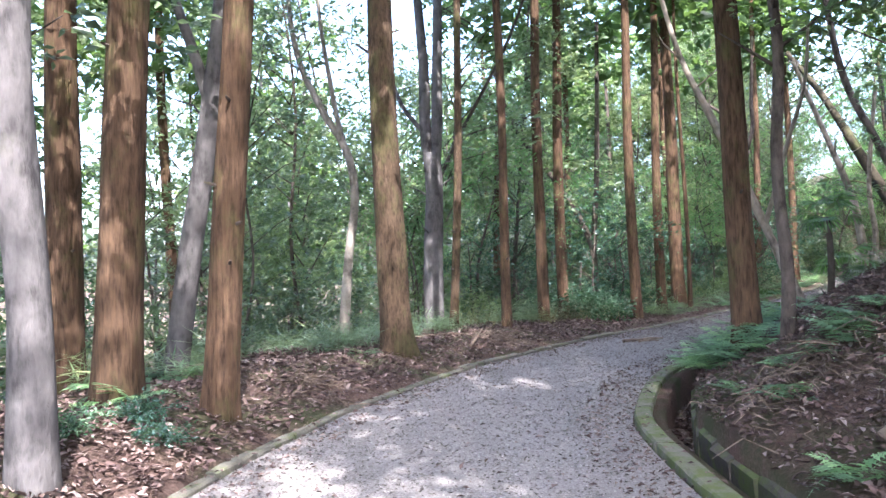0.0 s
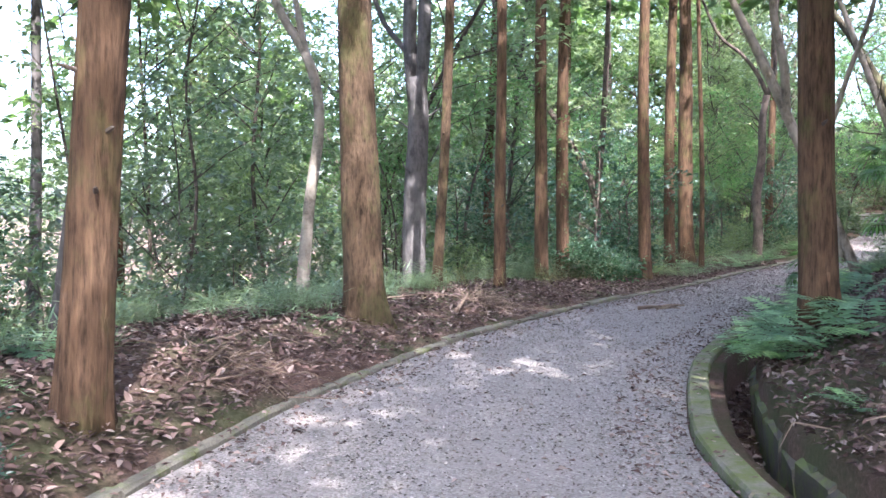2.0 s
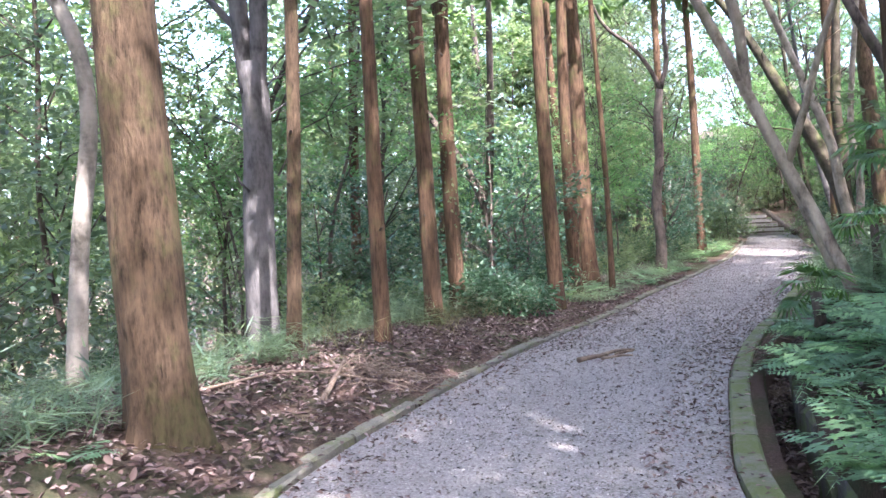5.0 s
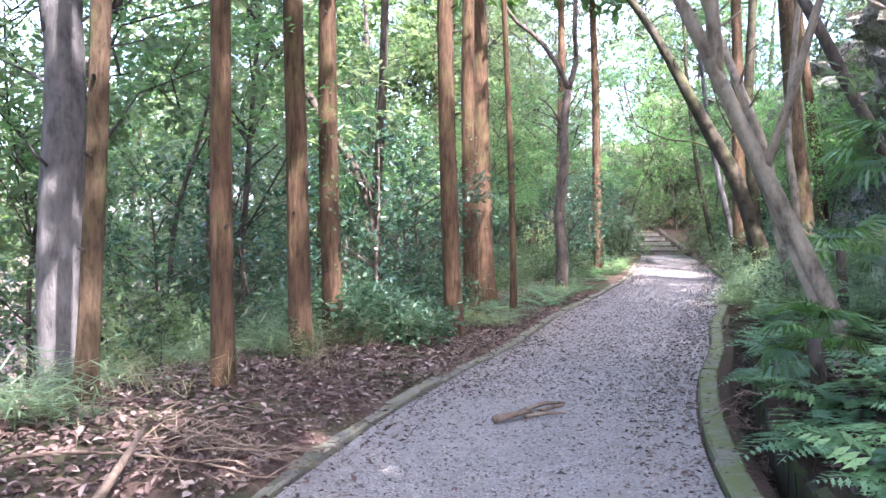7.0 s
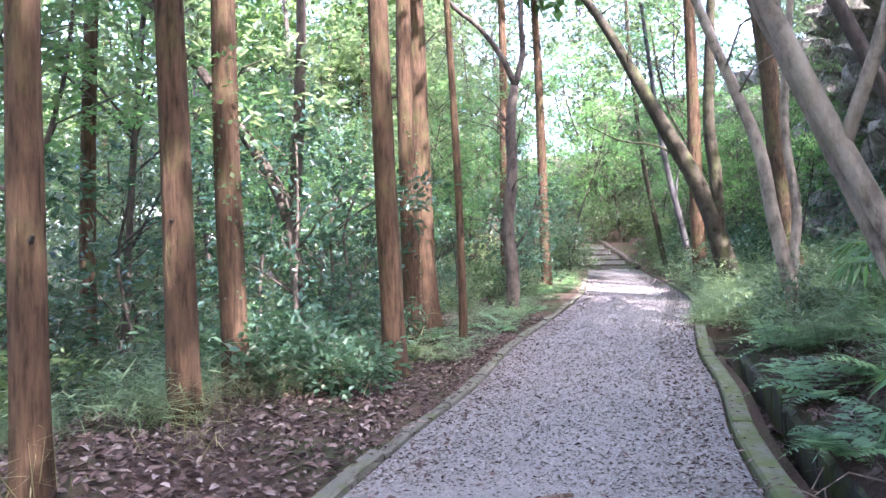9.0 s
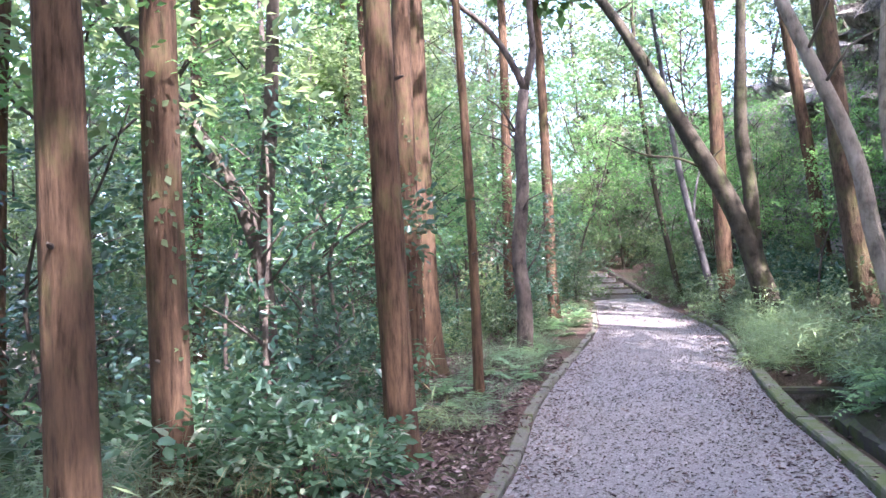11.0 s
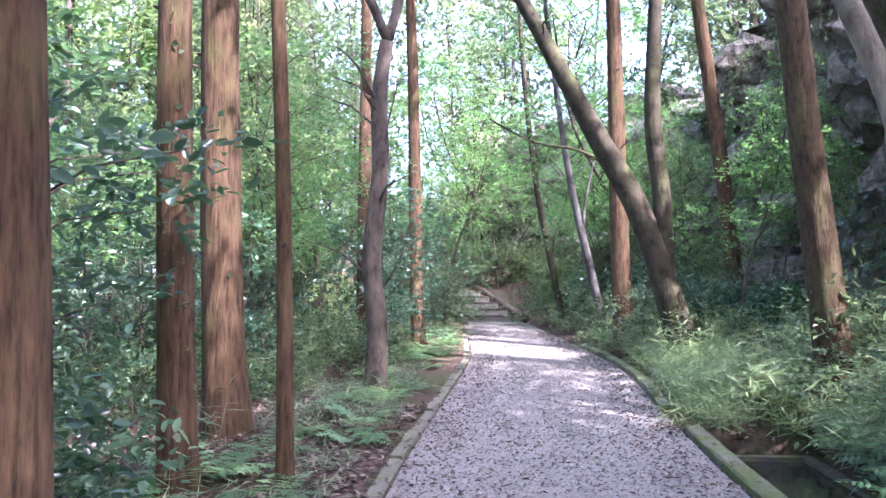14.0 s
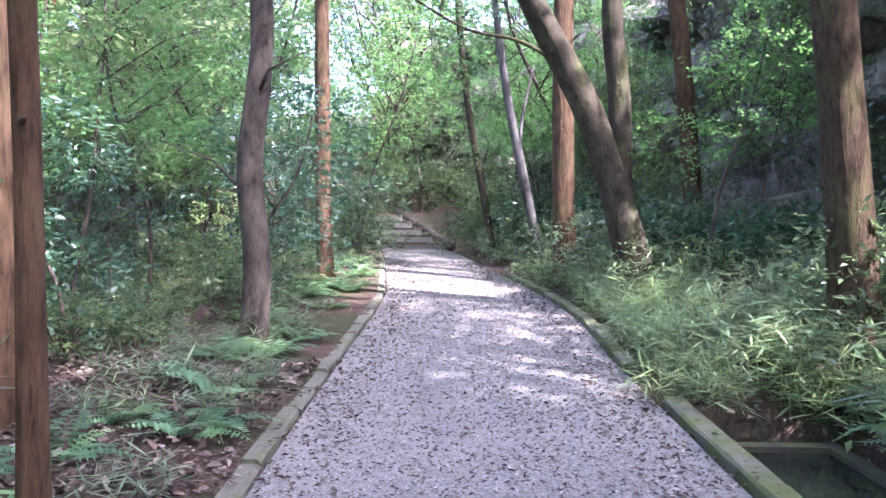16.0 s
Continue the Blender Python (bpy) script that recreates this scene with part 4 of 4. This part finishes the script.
def frond_mesh(rng, length, pairs, mat):
    """A curved midrib with tapering side leaflets, each toothed by smaller ones."""
    pos, way, up, ln, wd = [], [], [], [], []
    arch = rng.uniform(0.35, 0.75)
    for k in range(pairs):
        t = (k + 1) / (pairs + 1)
        c = Vector((0, length * t * (1 - 0.12 * t), length * (0.55 * t - arch * t * t)))
        size = length * 0.36 * (0.35 + t * 2.2 if t < 0.25 else 1.2 * (1 - t) ** 0.8) + 0.01
        for side in (-1, 1):
            w = Vector((side, 0.42, -0.15 + rng.uniform(-0.12, 0.12))).normalized()
            pos.append(c), way.append(w), up.append((rng.uniform(-.2, .2), 0, 1)), ln.append(size), wd.append(size * 0.22)
            for j in (0.32, 0.62):
                for q in (-1, 1):
                    pos.append(c + w * size * j), way.append(w + q * Vector((-side * 0.3, 1.1, 0)) * 0.8), up.append((0, 0.1, 1)), ln.append(size * 0.3 * (1.1 - j * 0.7)), wd.append(size * 0.15)
    for k in range(6):
        t = k / 6
        a = Vector((0, length * t * (1 - 0.12 * t), length * (0.55 * t - arch * t * t)))
        t = (k + 1) / 6
        b = Vector((0, length * t * (1 - 0.12 * t), length * (0.55 * t - arch * t * t)))
        pos.append(a), way.append(b - a), up.append((0, 0, 1)), ln.append((b - a).length * 1.2), wd.append(0.008)
    return leaves_mesh("frond", *(np.array(v, float) for v in (pos, way, up, ln, wd)), mat, 0.1)


green = random.Random(21)
FRONDS = [frond_mesh(green, 0.75, 13, FERN_LEAF) for _ in range(3)]


def fern(x, y, size, count):
    f = tagged(new("fern"), "bright green fern with arching feathery fronds", "fern", "ferns beside the path")
    f.matrix_basis = pose(x, y, gz(x, y) - 0.01, 0, 0, green.uniform(0, 360))
    for k in range(count):
        m = pose(0, 0, 0, green.uniform(-6, 22), green.uniform(-8, 8), 360 * k / count + green.uniform(-18, 18)) @ Matrix.Scale(size * green.uniform(0.75, 1.15), 4)
        share("frond", green.choice(FRONDS), f, m)
    return f


for s0, s1, e0, e1, n, z0, z1 in ((12, 18, 0.7, 2.2, 13, 0.5, 0.85), (18.5, 24, 0.62, 1.5, 22, 0.75, 1.15), (24, 32, 0.55, 1.9, 26, 0.7, 1.1), (31, 36, 1.15, 1.9, 7, 0.8, 1.2), (33, 46, -0.35, -1.4, 20, 0.6, 0.95), (12, 16, -1.2, -2.4, 3, 0.6, 0.9),
                                  (28, 33, -1.2, -2.0, 6, 0.7, 1.0), (38, 50, 0.5, 1.2, 10, 0.5, 0.8)):
    for _ in range(n):
        s, e = green.uniform(s0, s1), green.uniform(min(e0, e1), max(e0, e1))
        fern(*place(s, math.copysign(half(s), e) + e), green.uniform(z0, z1), green.randint(6, 9))


for s, e, size in ((PIT_0 + 0.1, 1.3, 1.0), (PIT_0 - 0.7, 1.1, 0.95), (PIT_1 + 0.3, 1.35, 0.8), (PIT_1 - 0.6, 1.4, 0.9)):
    fern(*place(s, half(s) + e), size, 8)
fern(5.3, 22.05, 0.7, 8)
fern(5.75, 23.6, 0.75, 8)
fern(-2.5, 8.2, 0.8, 8)
fern(-2.9, 7.4, 0.7, 7)
fern(-0.95, 10.7, 0.5, 6)


def grass_clump(g, stems, tall, leaf, mat, wide, name, label, category):
    pos, way, up, ln, wd = [], [], [], [], []
    for _ in range(stems):
        a, r = g.random() * 6.28, 0.32 * g.random() ** 0.5
        o = np.array([r * math.cos(a), r * math.sin(a), 0])
        lean = np.array([0.35 * g.normal(), 0.35 * g.normal(), 1.0])
        h = tall * (0.5 + 0.6 * g.random())
        pos.append(o), way.append(lean), up.append(g.normal(size=3)), ln.append(h), wd.append(0.007)
        for _ in range(6):
            t = 0.25 + 0.75 * g.random()
            b = g.random() * 6.28
            pos.append(o + lean / np.linalg.norm(lean) * h * t), way.append(np.array([math.cos(b), math.sin(b), 0.5 - 0.9 * g.random()])), up.append(np.array([0.2 * g.normal(), 0.2 * g.normal(), 1.0]))
            size = leaf * (0.6 + 0.7 * g.random())
            ln.append(size), wd.append(size * wide)
    ob = tagged(new(name), label, category, "undergrowth")
    share("blade_tuft", leaves_mesh("blade_tuft", *(np.array(v, float) for v in (pos, way, up, ln, wd)), mat, 0.12), ob)
    return ob


gg = np.random.default_rng(31)
SASA = [grass_clump(gg, 24, 0.72, 0.22, GRASS_LEAF, 0.085, "bamboo_grass", "clump of green bamboo grass with narrow blades", "grass") for _ in range(3)]
TUFT = [grass_clump(gg, 22, 0.42, 0.26, GRASS_LEAF, 0.06, "grass_tuft", "tuft of thin green grass in fallen leaves", "grass") for _ in range(2)]
DRY = [grass_clump(gg, 18, 0.5, 0.2, DRY_GRASS, 0.035, "dry_grass_tuft", "tuft of straw-coloured dry grass", "grass")]
done = set()


def sow(kinds, n, s0, s1, e0, e1, z0, z1):
    for _ in range(n):
        k = green.choice(kinds)
        s, e = green.uniform(s0, s1), green.uniform(min(e0, e1), max(e0, e1))
        x, y = place(s, math.copysign(half(s), e) + e)
        m = pose(x, y, gz(x, y) - 0.02, green.uniform(-8, 8), green.uniform(-8, 8), green.uniform(0, 360)) @ Matrix.Scale(green.uniform(z0, z1), 4)
        if k in done:
            copy_thing(k, m).matrix_basis = m
        else:
            done.add(k)
            k.matrix_basis = m


sow(SASA, 110, PIT_1 + 0.3, 47, 0.3, 2.8, 0.75, 1.2)
sow(SASA, 34, 30, PIT_1 + 0.5, 1.2, 3.2, 0.8, 1.3)
sow(SASA, 16, 25.5, 31, 0.9, 2.5, 0.7, 1.0)
sow(SASA, 26, 24, 32, -1.7, -3.2, 0.6, 1.0)
sow(SASA, 16, 33, 46, -1.0, -2.6, 0.6, 0.9)
sow(TUFT, 60, 16, 30, -1.5, -3.2, 0.7, 1.2)
sow(TUFT, 30, 30, 46, -0.35, -1.5, 0.6, 1.0)
sow(TUFT, 22, 34, 58, 0.25, 0.9, 0.6, 1.0)
sow(DRY, 12, 23, 29, -0.9, -2.4, 0.7, 1.1)
sow(SASA, 40, PIT_1 + 0.2, PIT_1 + 8, 0.25, 1.3, 0.5, 0.85)
sow(TUFT, 40, PIT_1 + 0.2, PIT_1 + 9, 0.2, 1.2, 0.7, 1.2)
sow(TUFT, 14, PIT_0 - 4, PIT_1 + 0.3, 1.05, 1.6, 0.8, 1.2)
sow(DRY, 8, 33, 44, 0.8, 2.4, 0.7, 1.1)


def fan_leaf(rng, mat):
    """One fan of long pointed blades on a stalk, drooping at the tips."""
    pos, way, up, ln, wd = [(0, 0, 0)], [(0, 1, 0.35)], [(0, 0, 1)], [0.34], [0.02]
    tip = Vector((0, 0.31, 0.11))
    for k in range(13):
        a = radians(-80 + 160 * k / 12)
        pos.append(tip), way.append((math.sin(a), math.cos(a), 0.05)), up.append((0, 0, 1)), ln.append(0.26), wd.append(0.045)
        pos.append(tip + Vector((math.sin(a), math.cos(a), 0.05)) * 0.17), way.append((math.sin(a), math.cos(a), -0.8 + rng.uniform(-0.3, 0.2))), up.append((0, 0, 1)), ln.append(0.28), wd.append(0.04)
    return leaves_mesh("fan_leaf", *(np.array(v, float) for v in (pos, way, up, ln, wd)), mat, 0.15)


FANS = [fan_leaf(green, PALM_LEAF) for _ in range(2)]


def palm(x, y, tall, size, count):
    p = tagged(new("palm"), "small fan palm with drooping green leaves on the bank", "palm")
    p.location = (x, y, gz(x, y) - 0.05)
    pts = [(0, 0, 0), (0.03, 0, tall * 0.5), (0, 0.02, tall)]
    v, f = tube(pts, [0.06, 0.055, 0.05], 10, 0.3)
    mesh_object("trunk", v, f, DARK_BARK, p, "fibrous dark trunk", True)
    for k in range(count):
        share("fan_leaf", FANS[k % 2], p, pose(0, 0, tall - 0.02, green.uniform(-35, 45), 0, 360 * k / count + green.uniform(-15, 15)) @ Matrix.Scale(size, 4))


palm(5.15, 13.75, 0.55, 0.75, 9)
palm(6.4, 14.4, 1.6, 0.95, 10)
palm(7.3, 16.2, 0.9, 1.0, 9)

# ---- dead wood ----


def stick(name, pts, r, mat, label):
    p = smooth_line([(x, y, gz(x, y) + z) for x, y, z in pts], 0.12)
    v, f = tube(p, np.linspace(r, r * 0.45, len(p)), 7, 0.25)
    return tagged(mesh_object(name, v, f, mat, None, label, True), category="branch")


broken = tagged(new("fallen_branch"), "broken brown branch lying in pieces on the gravel", "branch")
for pts, r in (([(2.72, 14.46, 0.07), (2.86, 14.50, 0.085), (3.05, 14.62, 0.08), (3.2, 14.66, 0.07)], 0.045), ([(3.0, 14.54, 0.06), (3.25, 14.58, 0.075), (3.52, 14.50, 0.06)], 0.026), ([(3.02, 14.70, 0.06), (3.28, 14.90, 0.08), (3.66, 14.96, 0.06)], 0.036),
               ([(3.2, 14.72, 0.06), (3.34, 14.74, 0.09), (3.5, 14.86, 0.07)], 0.03), ([(2.9, 14.62, 0.05), (3.1, 14.84, 0.06), (3.2, 15.02, 0.05)], 0.018)):
    p = smooth_line([(x + 0.2, y + 0.12, z) for x, y, z in pts], 0.06)
    v, f = tube(p, np.linspace(0.7 * r, r * 0.35, len(p)), 7, 0.5)
    mesh_object("piece", v, f, DEAD_WOOD, broken, "", True)
stick("fallen_stick", [(0.35, 12.6, 0.03), (0.45, 13.0, 0.14), (0.56, 13.4, 0.3)], 0.03, DEAD_WOOD, "pale dead stick propped in leaf litter")
stick("fallen_stick", [(-0.6, 12.5, 0.05), (0.1, 13.0, 0.12), (0.9, 13.3, 0.08), (1.2, 13.25, 0.04)], 0.014, DEAD_WOOD, "long thin dead branch on fallen leaves")
stick("fallen_log", [(3.45, 5.0, 0.05), (3.9, 5.1, 0.06), (4.6, 5.4, 0.06)], 0.04, DEAD_WOOD, "pale fallen pole lying on the leafy bank")
stick("fallen_stick", [(3.5, 7.0, 0.03), (3.9, 7.3, 0.05), (4.6, 7.4, 0.03)], 0.018, DEAD_WOOD, "dead stick on the leafy bank")
stick("fallen_stick", [(-1.2, 7.9, 0.02), (-0.95, 8.4, 0.05), (-0.75, 8.6, 0.02)], 0.014, DEAD_WOOD, "short dead stick beside the kerb")


def twig_pile(x, y, n, size):
    rng = random.Random(int(x * 10) + n)
    pieces = []
    for _ in range(n):
        a, b = rng.uniform(0, 6.28), rng.uniform(0, 6.28)
        r = size * rng.random()
        px, py = x + r * math.cos(a), y + r * math.sin(a)
        l = rng.uniform(0.15, 0.5)
        z = gz(px, py)
        pts = [(px, py, z + rng.uniform(0.0, 0.08)), (px + l * 0.5 * math.cos(b), py + l * 0.5 * math.sin(b), z + rng.uniform(0.03, 0.14)), (px + l * math.cos(b + 0.4), py + l * math.sin(b + 0.4), z + rng.uniform(0, 0.05))]
        pieces.append(tube(pts, [0.006, 0.005, 0.003], 4))
    v, f = joined(pieces)
    tagged(mesh_object("dead_twigs", v, f, DEAD_WOOD), "heap of dry reddish twigs on fallen leaves", "twigs", kind="stuff")


twig_pile(0.75, 13.7, 120, 0.6)
twig_pile(-1.1, 8.6, 60, 0.7)
twig_pile(3.6, 6.4, 110, 1.0)
twig_pile(5.0, 14.3, 60, 0.5)


def creeper(x, y, r, z0, z1, n, label):
    g = np.random.default_rng(n)
    a, h = g.random(n) * 6.28, z0 + (z1 - z0) * g.random(n) ** 1.3
    band = np.sin(a + h * 1.3) > -0.2
    a, h = a[band], h[band]
    out = np.stack([np.cos(a), np.sin(a), np.zeros(len(a))], 1)
    pos = np.array([x, y, gz(x, y)]) + out * (r + 0.01) + np.stack([0 * h, 0 * h, h], 1)
    way = np.stack([-np.sin(a), np.cos(a), g.normal(size=len(a)) - 0.4], 1) + 0.3 * out
    size = 0.05 * (0.6 + 0.8 * g.random(len(a)))
    ob = new("creeper", leaves_mesh("creeper", pos, way, out, size, size * 0.7, LEAF_DARK))
    tagged(ob, label, "creeper")


creeper(2.04, 18.9, 0.14, 0.1, 2.6, 240, "small-leaved creeper climbing a cedar trunk")
creeper(4.8, 22.6, 0.135, 0.3, 3.4, 220, "dark creeper leaves climbing a brown trunk")
creeper(5.65, 24.55, 0.2, 0.2, 1.6, 90, "sparse creeper on a thick cedar trunk")

# ---- fallen leaves ----
lg = np.random.default_rng(44)


def litter(name, n, s0, s1, e0, e1, size, mat, label, lift=0.012, tilt=0.35, near=1.0, oval=False):
    """Loose leaves on the ground, denser towards the start of the stretch."""
    s = s0 + (s1 - s0) * lg.random(n) ** near
    t = lg.random(n)
    pos = np.empty((n, 3))
    for i in range(n):
        w = half(s[i])
        if e0 == e1:
            d = (2 * t[i] - 1) * (w - 0.03)
            z = path_z(s[i], d)
        else:
            e = e0 + (e1 - e0) * t[i]
            d = math.copysign(w, e0) + e
            z = path_z(s[i], d) if abs(d) < w else height(s[i], d)
        x, y = place(s[i], d)
        pos[i] = x, y, z + lift * (0.3 + lg.random())
    way = np.concatenate([lg.normal(size=(n, 2)), tilt * lg.normal(size=(n, 1))], 1)
    up = np.array([0, 0, 1.0]) + tilt * lg.normal(size=(n, 3))
    ln = size * (0.5 + lg.random(n))
    ob = new(name, leaves_mesh(name, pos, way, up, ln, ln * (0.35 + 0.25 * lg.random(n)), mat, 0.3, oval))
    return tagged(ob, label, "fallen leaves", kind="stuff")


litter("leaf_litter", 30000, 11.5, 36, -0.13, -2.6, 0.062, LITTER, "thick brown and grey fallen leaves beside the path", 0.03, 0.3, 1.2, True)
litter("leaf_litter", 5000, 20, 50, -2.4, -7.0, 0.10, LITTER, "brown fallen leaves on the forest floor", 0.03)
litter("leaf_litter", 19000, 11.5, 30, 0.58, 3.0, 0.066, LITTER, "brown fallen leaves covering the bank", 0.03, 0.35, 1.1)
litter("leaf_litter", 2500, 30, 48, 0.2, 2.4, 0.085, LITTER, "brown fallen leaves under bamboo grass", 0.03)
litter("leaf_litter", 2200, 11, 33, 0.31, 0.55, 0.075, LITTER, "brown fallen leaves in the gutter", 0.04)
litter("path_litter", 52000, 12, 48, 0, 0, 0.024, CHIPS, "pale leaf scraps and chips on gravel", 0.005, 0.25, 1.35)
litter("path_litter", 15000, 25, 46, 0, 0, 0.032, CHIPS, "pale leaf scraps strewn over far gravel", 0.006, 0.25, 1.2)
litter("path_litter", 900, 12, 46, 0, 0, 0.05, LITTER, "scattered brown leaves on the gravel path", 0.008, 0.2, 1.2)
litter("path_litter", 3200, 12, 46, -0.14, 0.45, 0.045, LITTER, "fallen leaves gathered along the kerb", 0.012, 0.25, 1.2)
litter("path_litter", 3600, 12, 46, 0.02, -0.55, 0.045, LITTER, "fallen leaves gathered along the mossy kerb", 0.012, 0.25, 1.2)
for kerb_top, side, wide in ((0.056, -1, 0.12), (0.083, 1, 0.16)):
    n = 260
    at = 12 + 22 * lg.random(n)
    spot = np.array([(*place(q, side * (half(q) + wide * lg.random())), kerb_top + rise(q)) for q in at])
    size = 0.05 * (0.4 + lg.random(n))
    fallen = new("kerb_litter", leaves_mesh("kerb_litter", spot, np.concatenate([lg.normal(size=(n, 2)), 0.1 * lg.normal(size=(n, 1))], 1), np.array([0, 0, 1.0]) + 0.15 * lg.normal(size=(n, 3)), size, size * 0.5, LITTER, 0.2))
    tagged(fallen, "small dead leaves lying on the kerb", "fallen leaves", kind="stuff")

# ---- ivy on the rock face ----


def ivy(at, low, high, wide, n, mat, label):
    """Leaves hanging in an uneven patch over the rock."""
    g = np.random.default_rng(int(at * 7) + n)
    along = at + wide * g.normal(size=n)
    h = low + (high - low) * g.random(n) ** 0.8
    i = np.clip((along / 0.22).astype(int), 1, len(CLIFF) - 2)
    z = np.array([gz(*CLIFF[k]) * 0.5 for k in i]) + h
    reach = 0.75 + 0.35 * np.sin(along * 1.7) * np.cos(h * 1.3) + 0.25 * g.random(n) - 0.14 * h
    pos = np.stack([CLIFF[i, 0] - CLIFF_OUT[i, 0] * reach, CLIFF[i, 1] - CLIFF_OUT[i, 1] * reach, z], 1)
    out = np.stack([-CLIFF_OUT[i, 0], -CLIFF_OUT[i, 1], np.full(n, 0.3)], 1)
    way = g.normal(size=(n, 3)) * np.array([0.7, 0.7, 0.4]) + np.array([0, 0, -0.8]) + 0.4 * out
    size = 0.10 * (0.6 + 0.8 * g.random(n))
    tagged(new("ivy", leaves_mesh("ivy", pos, way, out + 0.5 * g.normal(size=(n, 3)), size, size * 0.6, mat)), label, "ivy")


ivy(9.0, 0.2, 2.2, 0.7, 380, LEAF_BLUE, "glossy ivy hanging over the foot of the rock face")
ivy(11.5, 2.4, 5.8, 0.8, 420, LEAF_DARK, "dark ivy draped down the rock face")
ivy(13.6, 0.3, 4.5, 0.7, 480, LEAF_BLUE, "glossy ivy covering a buttress of rock")
ivy(16.2, 1.0, 6.0, 1.0, 620, LEAF_MID, "green creepers hanging from the rock")
ivy(19.5, 0.3, 5.5, 1.2, 620, LEAF_DARK, "dark ivy draped over the far rock")
ivy(24.0, 0.5, 6.0, 1.6, 700, LEAF_MID, "green creepers covering the far rock")
